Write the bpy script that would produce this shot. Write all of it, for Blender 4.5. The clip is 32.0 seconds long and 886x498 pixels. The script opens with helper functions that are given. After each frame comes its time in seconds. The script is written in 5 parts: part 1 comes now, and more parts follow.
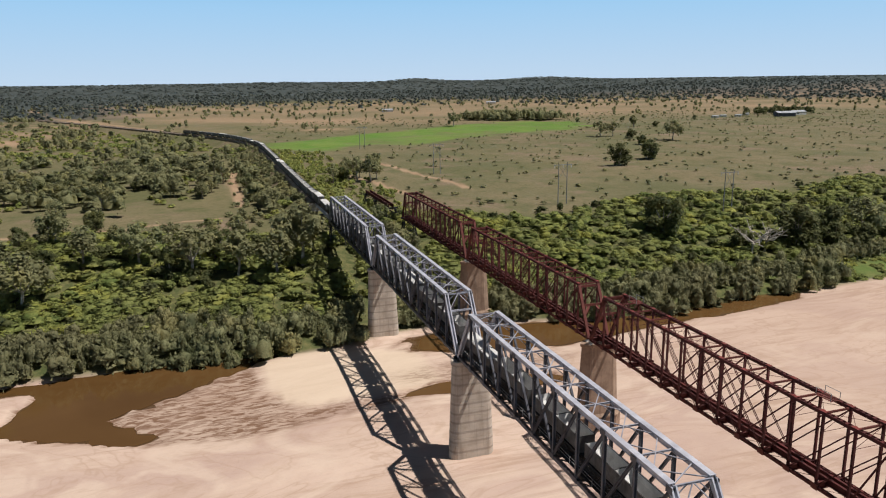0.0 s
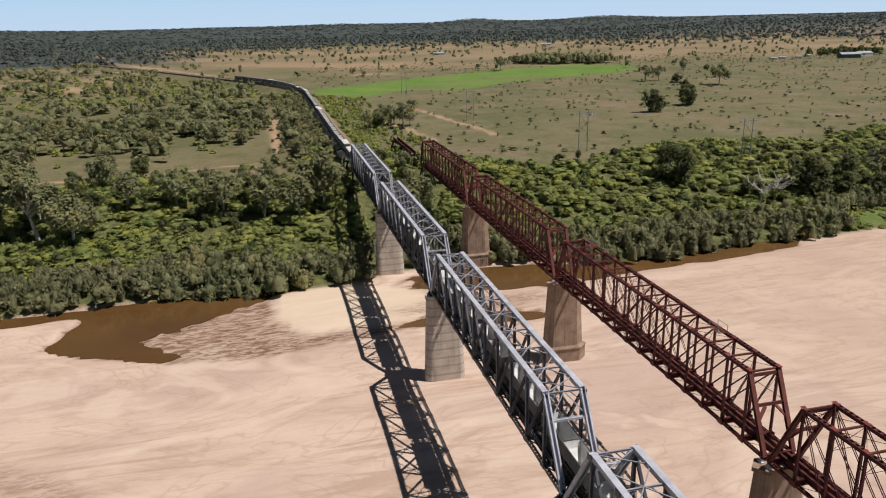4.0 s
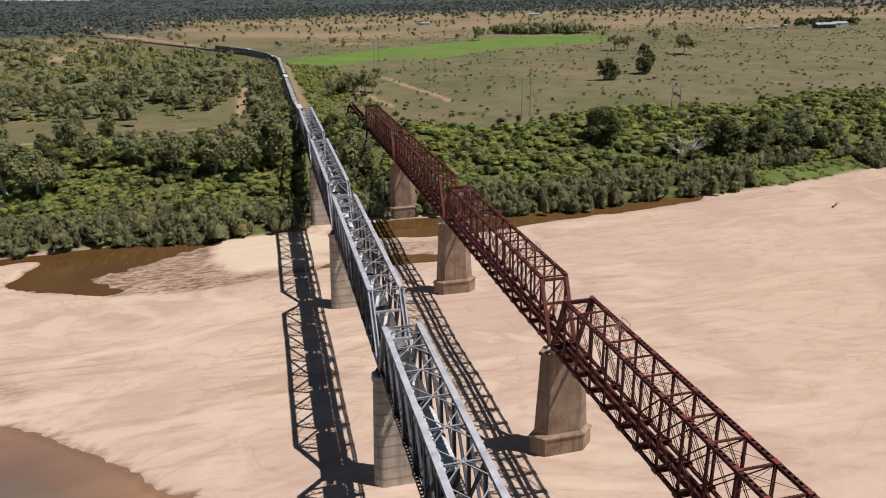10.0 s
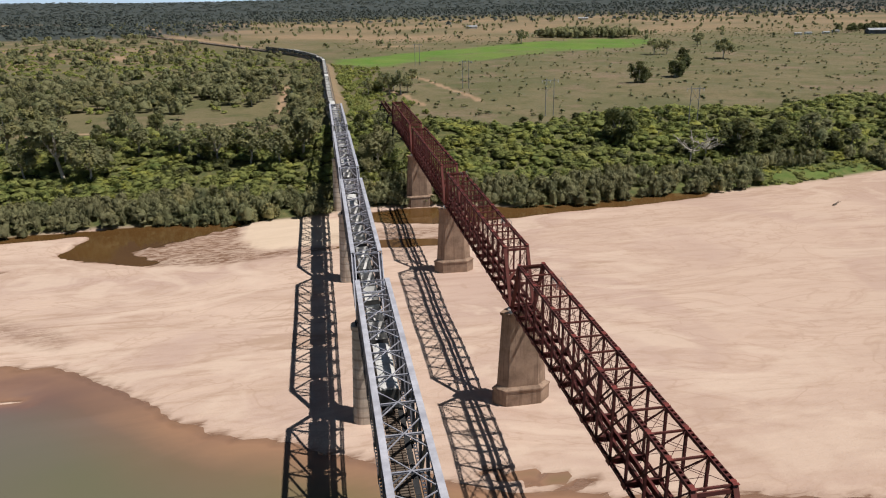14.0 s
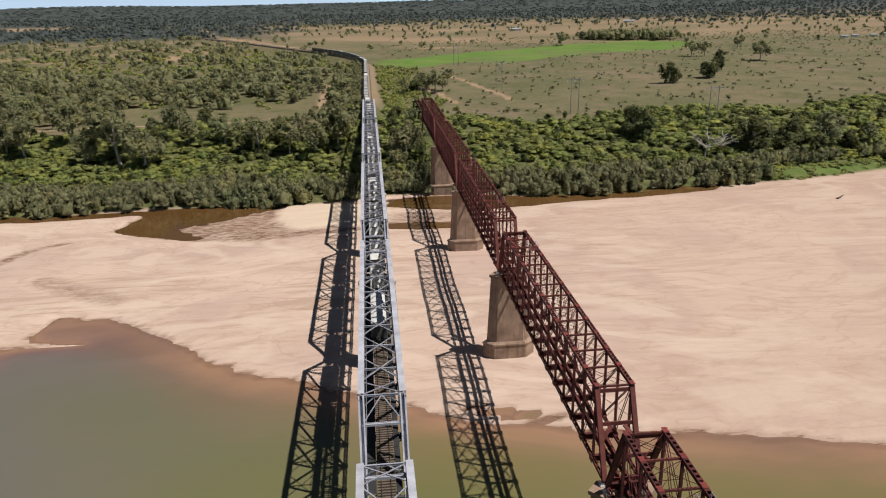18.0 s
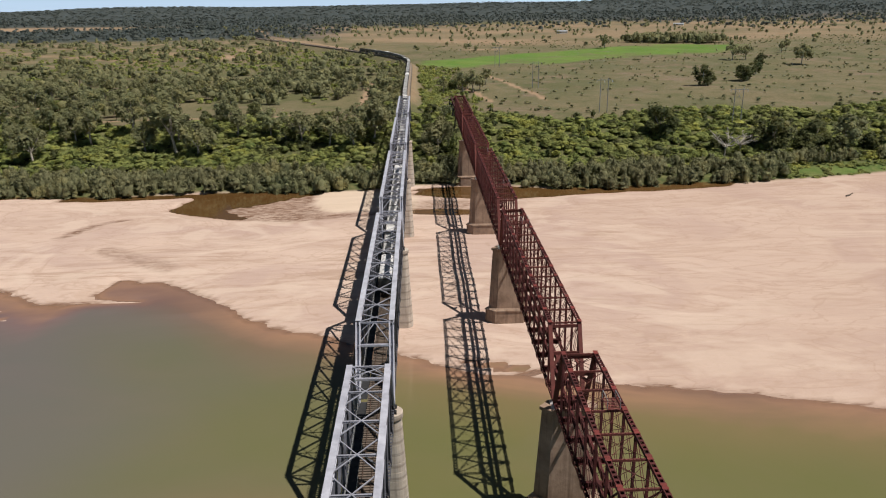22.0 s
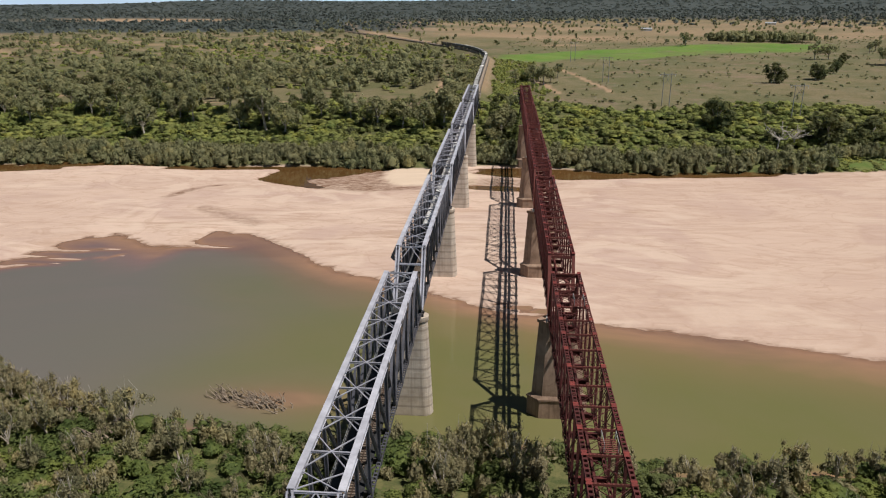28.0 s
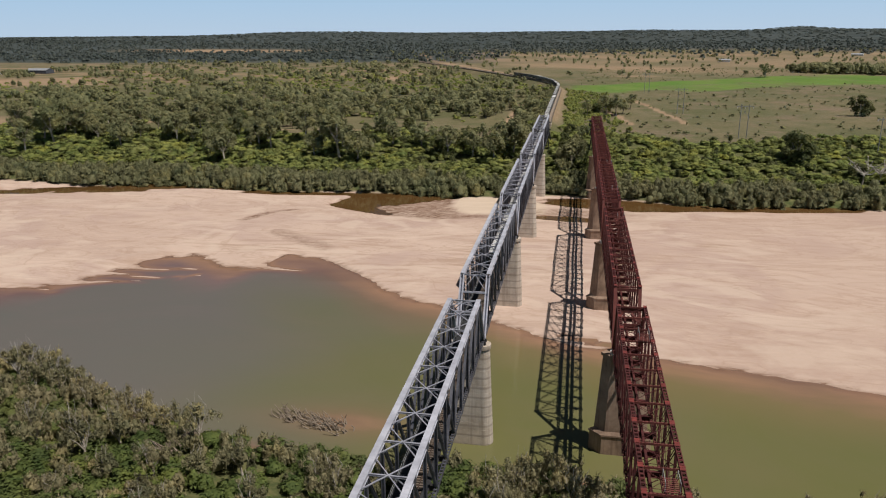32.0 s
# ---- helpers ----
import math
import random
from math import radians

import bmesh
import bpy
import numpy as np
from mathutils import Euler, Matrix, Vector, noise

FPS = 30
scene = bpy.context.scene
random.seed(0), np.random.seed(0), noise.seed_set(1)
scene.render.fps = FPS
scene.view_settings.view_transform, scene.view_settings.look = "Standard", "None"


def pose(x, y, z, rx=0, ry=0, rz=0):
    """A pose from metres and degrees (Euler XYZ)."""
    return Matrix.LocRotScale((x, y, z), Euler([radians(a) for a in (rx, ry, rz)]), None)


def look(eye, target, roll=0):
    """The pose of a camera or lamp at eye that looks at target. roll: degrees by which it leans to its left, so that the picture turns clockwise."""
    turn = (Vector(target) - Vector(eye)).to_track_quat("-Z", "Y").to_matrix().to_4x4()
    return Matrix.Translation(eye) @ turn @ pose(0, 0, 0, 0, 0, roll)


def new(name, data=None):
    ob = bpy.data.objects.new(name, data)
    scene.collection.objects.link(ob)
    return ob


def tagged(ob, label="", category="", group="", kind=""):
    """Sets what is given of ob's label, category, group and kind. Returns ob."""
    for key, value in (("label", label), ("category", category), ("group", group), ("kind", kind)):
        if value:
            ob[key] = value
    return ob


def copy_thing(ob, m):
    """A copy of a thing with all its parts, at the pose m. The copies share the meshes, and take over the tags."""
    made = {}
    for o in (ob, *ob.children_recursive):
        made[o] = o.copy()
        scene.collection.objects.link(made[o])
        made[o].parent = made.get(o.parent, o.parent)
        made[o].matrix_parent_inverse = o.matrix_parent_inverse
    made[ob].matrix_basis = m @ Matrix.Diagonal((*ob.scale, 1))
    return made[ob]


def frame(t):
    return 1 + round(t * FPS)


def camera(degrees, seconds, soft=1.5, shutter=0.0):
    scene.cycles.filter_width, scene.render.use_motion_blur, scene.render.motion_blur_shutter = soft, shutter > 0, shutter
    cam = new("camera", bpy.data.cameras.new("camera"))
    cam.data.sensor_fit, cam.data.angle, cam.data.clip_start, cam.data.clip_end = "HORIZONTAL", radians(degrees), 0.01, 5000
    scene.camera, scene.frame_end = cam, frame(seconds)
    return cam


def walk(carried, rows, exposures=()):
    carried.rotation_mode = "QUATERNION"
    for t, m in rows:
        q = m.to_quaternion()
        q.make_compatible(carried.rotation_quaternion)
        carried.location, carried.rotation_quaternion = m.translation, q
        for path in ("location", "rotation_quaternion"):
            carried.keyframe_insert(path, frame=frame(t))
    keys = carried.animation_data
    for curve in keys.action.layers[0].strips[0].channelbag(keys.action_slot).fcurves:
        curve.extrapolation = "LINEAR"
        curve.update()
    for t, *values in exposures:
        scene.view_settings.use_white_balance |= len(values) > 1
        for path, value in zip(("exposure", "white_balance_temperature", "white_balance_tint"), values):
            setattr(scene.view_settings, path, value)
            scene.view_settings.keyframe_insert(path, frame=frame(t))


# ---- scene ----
cam = camera(62.93, 32.0, soft=1.1)
PATH = [
    (0, (-44.092, -199.783, 72.563), (-43.4878, -197.9308, 72.1116), -0.75),
    (0.5, (-42.475, -202.020, 73.415), (-41.8712, -200.1686, 72.9591), -0.82),
    (1, (-40.897, -204.279, 74.238), (-40.3299, -202.4154, 73.7859), -0.83),
    (1.5, (-39.334, -206.588, 74.983), (-38.8412, -204.7022, 74.5349), -0.90),
    (2, (-37.791, -208.960, 75.595), (-37.3298, -207.0654, 75.1512), -0.92),
    (2.5, (-36.313, -211.454, 76.041), (-35.8717, -209.5536, 75.6009), -1.00),
    (3, (-34.904, -214.116, 76.338), (-34.4633, -212.2182, 75.8860), -1.09),
    (3.5, (-33.543, -216.903, 76.531), (-33.1043, -215.0214, 76.0129), -1.23),
    (4, (-32.182, -219.721, 76.669), (-31.7461, -217.8625, 76.0709), -1.35),
    (4.5, (-30.782, -222.471, 76.769), (-30.3493, -220.6346, 76.1055), -1.50),
    (6.5, (-24.822, -232.729, 76.999), (-24.3848, -230.8993, 76.3210), -1.65),
    (7, (-23.298, -235.157, 77.034), (-22.8589, -233.3263, 76.3575), -1.67),
    (7.5, (-21.772, -237.560, 77.034), (-21.3401, -235.7275, 76.3579), -1.66),
    (8, (-20.276, -239.967, 77.002), (-19.8454, -238.1342, 76.3268), -1.63),
    (8.5, (-18.834, -242.388, 76.945), (-18.4002, -240.5556, 76.2704), -1.48),
    (9, (-17.438, -244.829, 76.871), (-17.0017, -242.9971, 76.1981), -1.45),
    (9.5, (-16.077, -247.287, 76.785), (-15.6408, -245.4548, 76.1131), -1.33),
    (10, (-14.766, -249.748, 76.695), (-14.3323, -247.9142, 76.0253), -1.32),
    (10.5, (-13.508, -252.204, 76.614), (-13.0809, -250.3674, 75.9463), -1.33),
    (11, (-12.279, -254.669, 76.537), (-11.8734, -252.8269, 75.8714), -1.26),
    (11.5, (-11.069, -257.144, 76.480), (-10.7000, -255.2939, 75.8173), -1.08),
    (12, (-9.872, -259.660, 76.458), (-9.5300, -257.8034, 75.7968), -1.12),
    (12.5, (-8.704, -262.238, 76.469), (-8.3779, -260.3787, 75.8078), -1.06),
    (13, (-7.579, -264.889, 76.505), (-7.2662, -263.0276, 75.8439), -1.10),
    (13.5, (-6.512, -267.618, 76.537), (-6.2038, -265.7551, 75.8773), -1.14),
    (15.5, (-2.810, -278.717, 76.511), (-2.5562, -276.8442, 75.8568), -1.26),
    (16, (-1.949, -281.515, 76.496), (-1.7210, -279.6391, 75.8424), -1.28),
    (16.5, (-1.143, -284.315, 76.460), (-0.9290, -282.4360, 75.8088), -1.28),
    (17, (-0.395, -287.118, 76.411), (-0.1927, -285.2380, 75.7601), -1.18),
    (17.5, (0.337, -289.945, 76.358), (0.5275, -288.0631, 75.7068), -1.27),
    (18, (1.086, -292.777, 76.311), (1.2665, -290.8937, 75.6618), -1.26),
    (18.5, (1.890, -295.608, 76.283), (2.0622, -293.7245, 75.6339), -1.24),
    (19, (2.732, -298.415, 76.283), (2.8952, -296.5309, 75.6334), -1.12),
    (19.5, (3.541, -301.149, 76.327), (3.6901, -299.2632, 75.6776), -1.20),
    (20, (4.378, -303.875, 76.393), (4.5104, -301.9879, 75.7438), -1.08),
    (20.5, (5.250, -306.619, 76.469), (5.3633, -304.7301, 75.8203), -1.06),
    (21, (6.170, -309.385, 76.558), (6.2631, -307.4955, 75.9098), -1.04),
    (21.5, (7.151, -312.172, 76.653), (7.2249, -310.2806, 76.0067), -1.02),
    (22, (8.198, -314.985, 76.747), (8.2521, -313.0912, 76.1045), -1.00),
    (22.5, (9.310, -317.811, 76.826), (9.3439, -315.9151, 76.1888), -1.08),
    (23, (10.461, -320.638, 76.881), (10.4835, -318.7419, 76.2458), -1.05),
    (23.5, (11.579, -323.456, 76.916), (11.6051, -321.5597, 76.2815), -1.03),
    (24, (12.616, -326.281, 76.910), (12.6470, -324.3847, 76.2747), -1.00),
    (24.5, (13.544, -329.099, 76.854), (13.5788, -327.2025, 76.2204), -0.88),
    (25, (14.353, -331.867, 76.755), (14.3591, -329.9701, 76.1223), -0.85),
    (25.5, (15.029, -334.498, 76.629), (15.0113, -332.6004, 75.9989), -0.82),
    (27.5, (17.251, -343.725, 76.243), (17.1275, -341.8341, 75.6024), -0.42),
    (28, (17.705, -345.260, 76.225), (17.5448, -343.3757, 75.5755), -0.39),
    (28.5, (18.051, -346.063, 76.304), (17.8527, -344.1839, 75.6494), -0.17),
    (29, (18.314, -346.325, 76.415), (18.0685, -344.4565, 75.7440), -0.05),
    (29.5, (18.478, -346.269, 76.525), (18.1813, -344.4117, 75.8441), -0.14),
    (30, (18.555, -346.121, 76.588), (18.2381, -344.2682, 75.9043), -0.06),
    (30.5, (18.558, -345.997, 76.595), (18.2308, -344.1398, 75.9284), -0.10),
    (31, (18.506, -345.922, 76.556), (18.1677, -344.0539, 75.9253), -0.25),
    (31.5, (18.432, -345.880, 76.484), (18.0881, -344.0008, 75.8910), -0.22),
    (32, (18.371, -345.848, 76.396), (18.0230, -343.9643, 75.8225), -0.49),
]
EXPOSURES = ((0.0, -0.08), (30.0, -0.08), (31.0, -0.15), (32.0, -0.27))
walk(cam, [(t, look(eye, target, roll)) for t, eye, target, roll in PATH], exposures=EXPOSURES)

# ---- light: clear midday sky, sun behind the camera's right shoulder ----
SUN = Vector((14.6, -7.1, 32.2)).normalized()
world = bpy.data.worlds.new("clear_sky")
scene.world = world
world.use_nodes = True
wn = world.node_tree.nodes
sky = wn.new("ShaderNodeTexSky")
sky.sky_type = "NISHITA"
sky.sun_disc = False
sky.sun_elevation = math.asin(SUN.z)
sky.sun_rotation = math.atan2(SUN.x, SUN.y)
sky.altitude = 300
sky.dust_density = 0.4
sky.air_density = 1.0
wn["Background"].inputs["Strength"].default_value = 0.020
# pale haze low down, the same all round
up = wn.new("ShaderNodeSeparateXYZ")
world.node_tree.links.new(wn.new("ShaderNodeTexCoord").outputs["Generated"], up.inputs[0])
fade = wn.new("ShaderNodeMapRange")
fade.interpolation_type = "SMOOTHSTEP"
for key, val in (("From Min", 0.09), ("From Max", 0.26), ("To Min", 1.0), ("To Max", 0.0)):
    fade.inputs[key].default_value = val
world.node_tree.links.new(up.outputs["Z"], fade.inputs["Value"])
haze = wn.new("ShaderNodeMix")
haze.data_type = "RGBA"
low = wn.new("ShaderNodeMix")
low.data_type = "RGBA"
low.inputs["A"].default_value, low.inputs["B"].default_value = (28.0, 36.0, 45.0, 1.0), (15.5, 31.0, 47.0, 1.0)
rise = wn.new("ShaderNodeMapRange")
rise.inputs["From Min"].default_value, rise.inputs["From Max"].default_value = 0.0, 0.13
world.node_tree.links.new(up.outputs["Z"], rise.inputs["Value"])
world.node_tree.links.new(rise.outputs["Result"], low.inputs["Factor"])
world.node_tree.links.new(low.outputs["Result"], haze.inputs["B"])
world.node_tree.links.new(fade.outputs["Result"], haze.inputs["Factor"])
world.node_tree.links.new(sky.outputs[0], haze.inputs["A"])
world.node_tree.links.new(haze.outputs["Result"], wn["Background"].inputs["Color"])
sun = new("sun", bpy.data.lights.new("sun", "SUN"))
sun.data.energy = 4.9
sun.data.angle = radians(0.53)
sun.data.color = (1.0, 0.955, 0.895)
sun.matrix_world = look(SUN * 400, (0, 0, 0))

# ---- materials ----


def material(name, rough=0.8, metal=0.0):
    m = bpy.data.materials.new(name)
    m.use_nodes = True
    b = m.node_tree.nodes["Principled BSDF"]
    b.inputs["Roughness"].default_value = rough
    b.inputs["Metallic"].default_value = metal
    b.inputs["Specular IOR Level"].default_value = 0.3
    return m


class Nodes:
    """Short hand for building a node material."""

    def __init__(self, m):
        self.t, self.n = m.node_tree, m.node_tree.nodes
        self.bsdf = self.n["Principled BSDF"]

    def link(self, a, b):
        self.t.links.new(a, b)

    def put(self, socket, v):
        if isinstance(v, (int, float)):
            socket.default_value = v
        elif isinstance(v, tuple):
            socket.default_value = (*v, 1.0) if len(v) == 3 and socket.type == "RGBA" else v
        else:
            self.link(v, socket)

    def where(self):
        g = self.n.new("ShaderNodeNewGeometry")
        return g.outputs["Position"]

    def local(self):
        return self.n.new("ShaderNodeTexCoord").outputs["Object"]

    def scaled(self, v, s):
        m = self.n.new("ShaderNodeMapping")
        m.inputs["Scale"].default_value = s
        self.link(v, m.inputs["Vector"])
        return m.outputs[0]

    def noise(self, v, scale, detail=4.0, rough=0.55, distort=0.0):
        k = self.n.new("ShaderNodeTexNoise")
        k.inputs["Scale"].default_value, k.inputs["Detail"].default_value = scale, detail
        k.inputs["Roughness"].default_value, k.inputs["Distortion"].default_value = rough, distort
        self.link(v, k.inputs["Vector"])
        return k.outputs["Fac"]

    def wave(self, v, scale, distort, detail=2.0, dscale=1.0, direction="X"):
        k = self.n.new("ShaderNodeTexWave")
        k.bands_direction = direction
        k.inputs["Scale"].default_value, k.inputs["Distortion"].default_value = scale, distort
        k.inputs["Detail"].default_value, k.inputs["Detail Scale"].default_value = detail, dscale
        self.link(v, k.inputs["Vector"])
        return k.outputs["Fac"]

    def attr(self, name):
        a = self.n.new("ShaderNodeAttribute")
        a.attribute_name = name
        return a.outputs["Fac"]

    def span(self, v, a, b, lo=0.0, hi=1.0):
        k = self.n.new("ShaderNodeMapRange")
        self.link(v, k.inputs["Value"])
        for key, val in (("From Min", a), ("From Max", b), ("To Min", lo), ("To Max", hi)):
            k.inputs[key].default_value = val
        return k.outputs["Result"]

    def math(self, op, a, b=0.0):
        k = self.n.new("ShaderNodeMath")
        k.operation = op
        self.put(k.inputs[0], a), self.put(k.inputs[1], b)
        return k.outputs[0]

    def mix(self, f, a, b, blend="MIX"):
        k = self.n.new("ShaderNodeMix")
        k.data_type, k.blend_type = "RGBA", blend
        self.put(k.inputs["Factor"], f), self.put(k.inputs["A"], a), self.put(k.inputs["B"], b)
        return k.outputs["Result"]

    def random(self):
        return self.n.new("ShaderNodeObjectInfo").outputs["Random"]

    def island(self):
        return self.n.new("ShaderNodeNewGeometry").outputs["Random Per Island"]

    def colour(self, v):
        self.put(self.bsdf.inputs["Base Color"], v)

    def rough(self, v):
        self.put(self.bsdf.inputs["Roughness"], v)

    def bump(self, height, strength, distance):
        k = self.n.new("ShaderNodeBump")
        k.inputs["Strength"].default_value, k.inputs["Distance"].default_value = strength, distance
        self.link(height, k.inputs["Height"])
        self.link(k.outputs[0], self.bsdf.inputs["Normal"])


def simple(name, base, dark, scale, rough=0.8, metal=0.0, fine=6.0, bump=0.0, vary=0.0):
    """Two-scale mottled paint, metal, timber or stone."""
    m = material(name, rough, metal)
    k = Nodes(m)
    p = k.where()
    c = k.mix(k.span(k.noise(p, scale, 5), 0.35, 0.7), base, dark)
    c = k.mix(k.span(k.noise(p, scale * fine, 3), 0.5, 0.8, 0.0, 0.5), c, dark)
    if vary:
        c = k.mix(k.math("MULTIPLY", k.random(), vary), c, dark)
    k.colour(c)
    if bump:
        k.bump(k.noise(p, scale * fine, 4), bump, 0.05)
    return m


def ground_material():
    m = material("river_ground", 0.95)
    k = Nodes(m)
    p = k.where()
    big, mid, fine = k.noise(p, 0.012, 4), k.noise(p, 0.06, 5, 0.6), k.noise(p, 0.7, 4, 0.6)
    # dry grass plain
    dry = k.mix(k.span(big, 0.40, 0.60), (0.196, 0.157, 0.088), (0.134, 0.127, 0.060))
    dry = k.mix(k.span(mid, 0.48, 0.70, 0, 0.8), dry, (0.098, 0.105, 0.042))
    dry = k.mix(k.span(k.noise(p, 0.025, 6, 0.65), 0.53, 0.68), dry, (0.238, 0.168, 0.115))
    dry = k.mix(k.span(k.noise(p, 0.16, 5, 0.7), 0.52, 0.66, 0, 0.55), dry, (0.085, 0.09, 0.032))
    dry = k.mix(k.span(fine, 0.45, 0.8, 0, 0.7), dry, (0.075, 0.075, 0.03))
    # sand: pale, with long faint flow streaks and damp patches
    flow = k.scaled(p, (0.45, 1.0, 1.0))
    sand = k.mix(k.span(k.noise(flow, 0.018, 5, 0.55, 1.6), 0.36, 0.66), (0.60, 0.45, 0.365), (0.50, 0.36, 0.29))
    lines = k.noise(k.scaled(p, (0.22, 0.55, 1.0)), 0.16, 6, 0.68, 3.0)
    sand = k.mix(k.span(lines, 0.52, 0.64, 0, 0.34), sand, (0.40, 0.265, 0.185))
    sand = k.mix(k.span(lines, 0.47, 0.36, 0, 0.4), sand, (0.62, 0.465, 0.365))
    slant = k.n.new("ShaderNodeMapping")
    slant.inputs["Rotation"].default_value, slant.inputs["Scale"].default_value = (0, 0, radians(14)), (0.035, 0.42, 1.0)
    k.link(p, slant.inputs["Vector"])
    fine_lines = k.noise(slant.outputs[0], 0.62, 5, 0.62, 1.2)
    calm = k.span(k.noise(p, 0.009, 2, 0.5, 1.0), 0.42, 0.58, 0.08, 0.75)
    sand = k.mix(k.math("MULTIPLY", k.span(fine_lines, 0.53, 0.64), calm), sand, (0.41, 0.28, 0.205))
    sand = k.mix(k.span(k.noise(p, 0.011, 3, 0.5, 2.0), 0.50, 0.62, 0, 0.6), sand, (0.46, 0.325, 0.275))
    swirl = k.noise(k.scaled(p, (0.6, 1.0, 1.0)), 0.035, 3, 0.55, 2.4)
    sand = k.mix(k.span(k.math("ABSOLUTE", k.math("SUBTRACT", swirl, 0.52)), 0.02, 0.0, 0, 0.4), sand, (0.40, 0.27, 0.195))
    sand = k.mix(k.span(swirl, 0.46, 0.38, 0, 0.6), sand, (0.63, 0.49, 0.395))
    flows = k.noise(k.scaled(p, (0.16, 0.7, 1.0)), 0.055, 4, 0.5, 3.5)
    sand = k.mix(k.math("MULTIPLY", k.span(k.math("ABSOLUTE", k.math("SUBTRACT", flows, 0.5)), 0.022, 0.0), k.span(k.noise(p, 0.02, 3), 0.42, 0.6, 0.05, 0.42)), sand, (0.41, 0.285, 0.21))
    sand = k.mix(k.math("MULTIPLY", k.span(flows, 0.55, 0.66), k.span(k.noise(p, 0.017, 3), 0.45, 0.6, 0.1, 0.45)), sand, (0.68, 0.535, 0.43))
    sand = k.mix(k.span(fine, 0.5, 0.85, 0, 0.15), sand, (0.36, 0.24, 0.17))
    sand = k.mix(k.math("MULTIPLY", k.attr("ruddy"), 0.4), sand, (0.45, 0.31, 0.235))
    sand = k.mix(k.math("MULTIPLY", k.attr("pale"), 0.7), sand, (0.66, 0.53, 0.40))
    wet = k.attr("wet")
    ripple = k.span(k.noise(k.scaled(p, (0.45, 1.5, 1.0)), 0.55, 4, 0.6, 1.0), 0.44, 0.58, 0.35, 1.0)
    sand = k.mix(k.math("MULTIPLY", k.span(wet, 0.0, 0.7, 0.0, 1.0), ripple), sand, (0.20, 0.112, 0.07))
    soil = k.mix(k.span(mid, 0.3, 0.7), (0.30, 0.19, 0.115), (0.40, 0.28, 0.18))
    lush = k.mix(k.span(k.noise(p, 0.03, 6, 0.65), 0.38, 0.64), (0.095, 0.190, 0.024), (0.155, 0.215, 0.045))
    under = k.mix(k.span(k.noise(p, 0.35, 5, 0.7), 0.4, 0.62), (0.066, 0.080, 0.027), (0.150, 0.140, 0.056))
    c = k.mix(k.attr("scrub"), dry, under)
    # far forest floor: blue-grey haze of distance mixed into its colour
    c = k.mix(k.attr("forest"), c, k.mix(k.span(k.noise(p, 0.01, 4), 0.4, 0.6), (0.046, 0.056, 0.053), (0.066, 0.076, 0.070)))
    c = k.mix(k.math("MULTIPLY", k.attr("lush"), k.span(k.noise(p, 0.022, 6, 0.72, 0.6), 0.36, 0.52, 0.35, 1.0)), c, lush)
    c = k.mix(k.attr("soil"), c, soil)
    c = k.mix(k.attr("sand"), c, sand)
    k.colour(c)
    k.rough(k.span(wet, 0, 1, 0.95, 0.55))
    h = k.math("ADD", k.noise(k.scaled(p, (0.4, 1.2, 1)), 0.25, 6, 0.6), k.math("MULTIPLY", k.noise(p, 2.5, 3), 0.25))
    k.bump(h, 0.55, 0.5)
    return m


def water_material():
    m = material("river_water", 0.08)
    k = Nodes(m)
    p = k.where()
    d = k.attr("depth")
    n = k.noise(p, 0.02, 4, 0.6, 1.0)
    w = k.noise(k.scaled(p, (0.5, 1.0, 1.0)), 0.03, 5, 0.6, 1.5)
    deep = k.mix(k.span(n, 0.35, 0.7), (0.140, 0.144, 0.050), (0.158, 0.147, 0.068))
    shoal = k.mix(k.span(w, 0.35, 0.65), (0.34, 0.195, 0.12), (0.25, 0.145, 0.105))
    # muddy shallows; in the west some reflected-sky purple is painted into the brown
    murk = k.mix(k.attr("west"), (0.205, 0.155, 0.075), k.mix(k.span(w, 0.35, 0.6), (0.215, 0.143, 0.135), (0.185, 0.110, 0.098)))
    reach = k.math("ADD", d, k.math("MULTIPLY", w, 0.7))
    c = k.mix(k.span(reach, 0.5, 1.5), shoal, murk)
    # western deep water: blue-grey of mirrored sky partly put into its colour
    deep = k.mix(k.attr("west"), deep, (0.146, 0.138, 0.122))
    c = k.mix(k.span(reach, 1.3, 3.0), c, deep)
    k.colour(c)
    c = k.mix(k.attr("still"), c, k.mix(k.span(n, 0.3, 0.7), (0.095, 0.048, 0.016), (0.14, 0.075, 0.028)))
    k.colour(c)
    k.bsdf.inputs["IOR"].default_value = 1.33
    k.bsdf.inputs["Specular IOR Level"].default_value = 0.5
    k.put(k.bsdf.inputs["Alpha"], k.span(d, 0.0, 0.25, 0.55, 1.0))
    k.bump(k.noise(p, 0.9, 3), 0.06, 0.08)
    return m


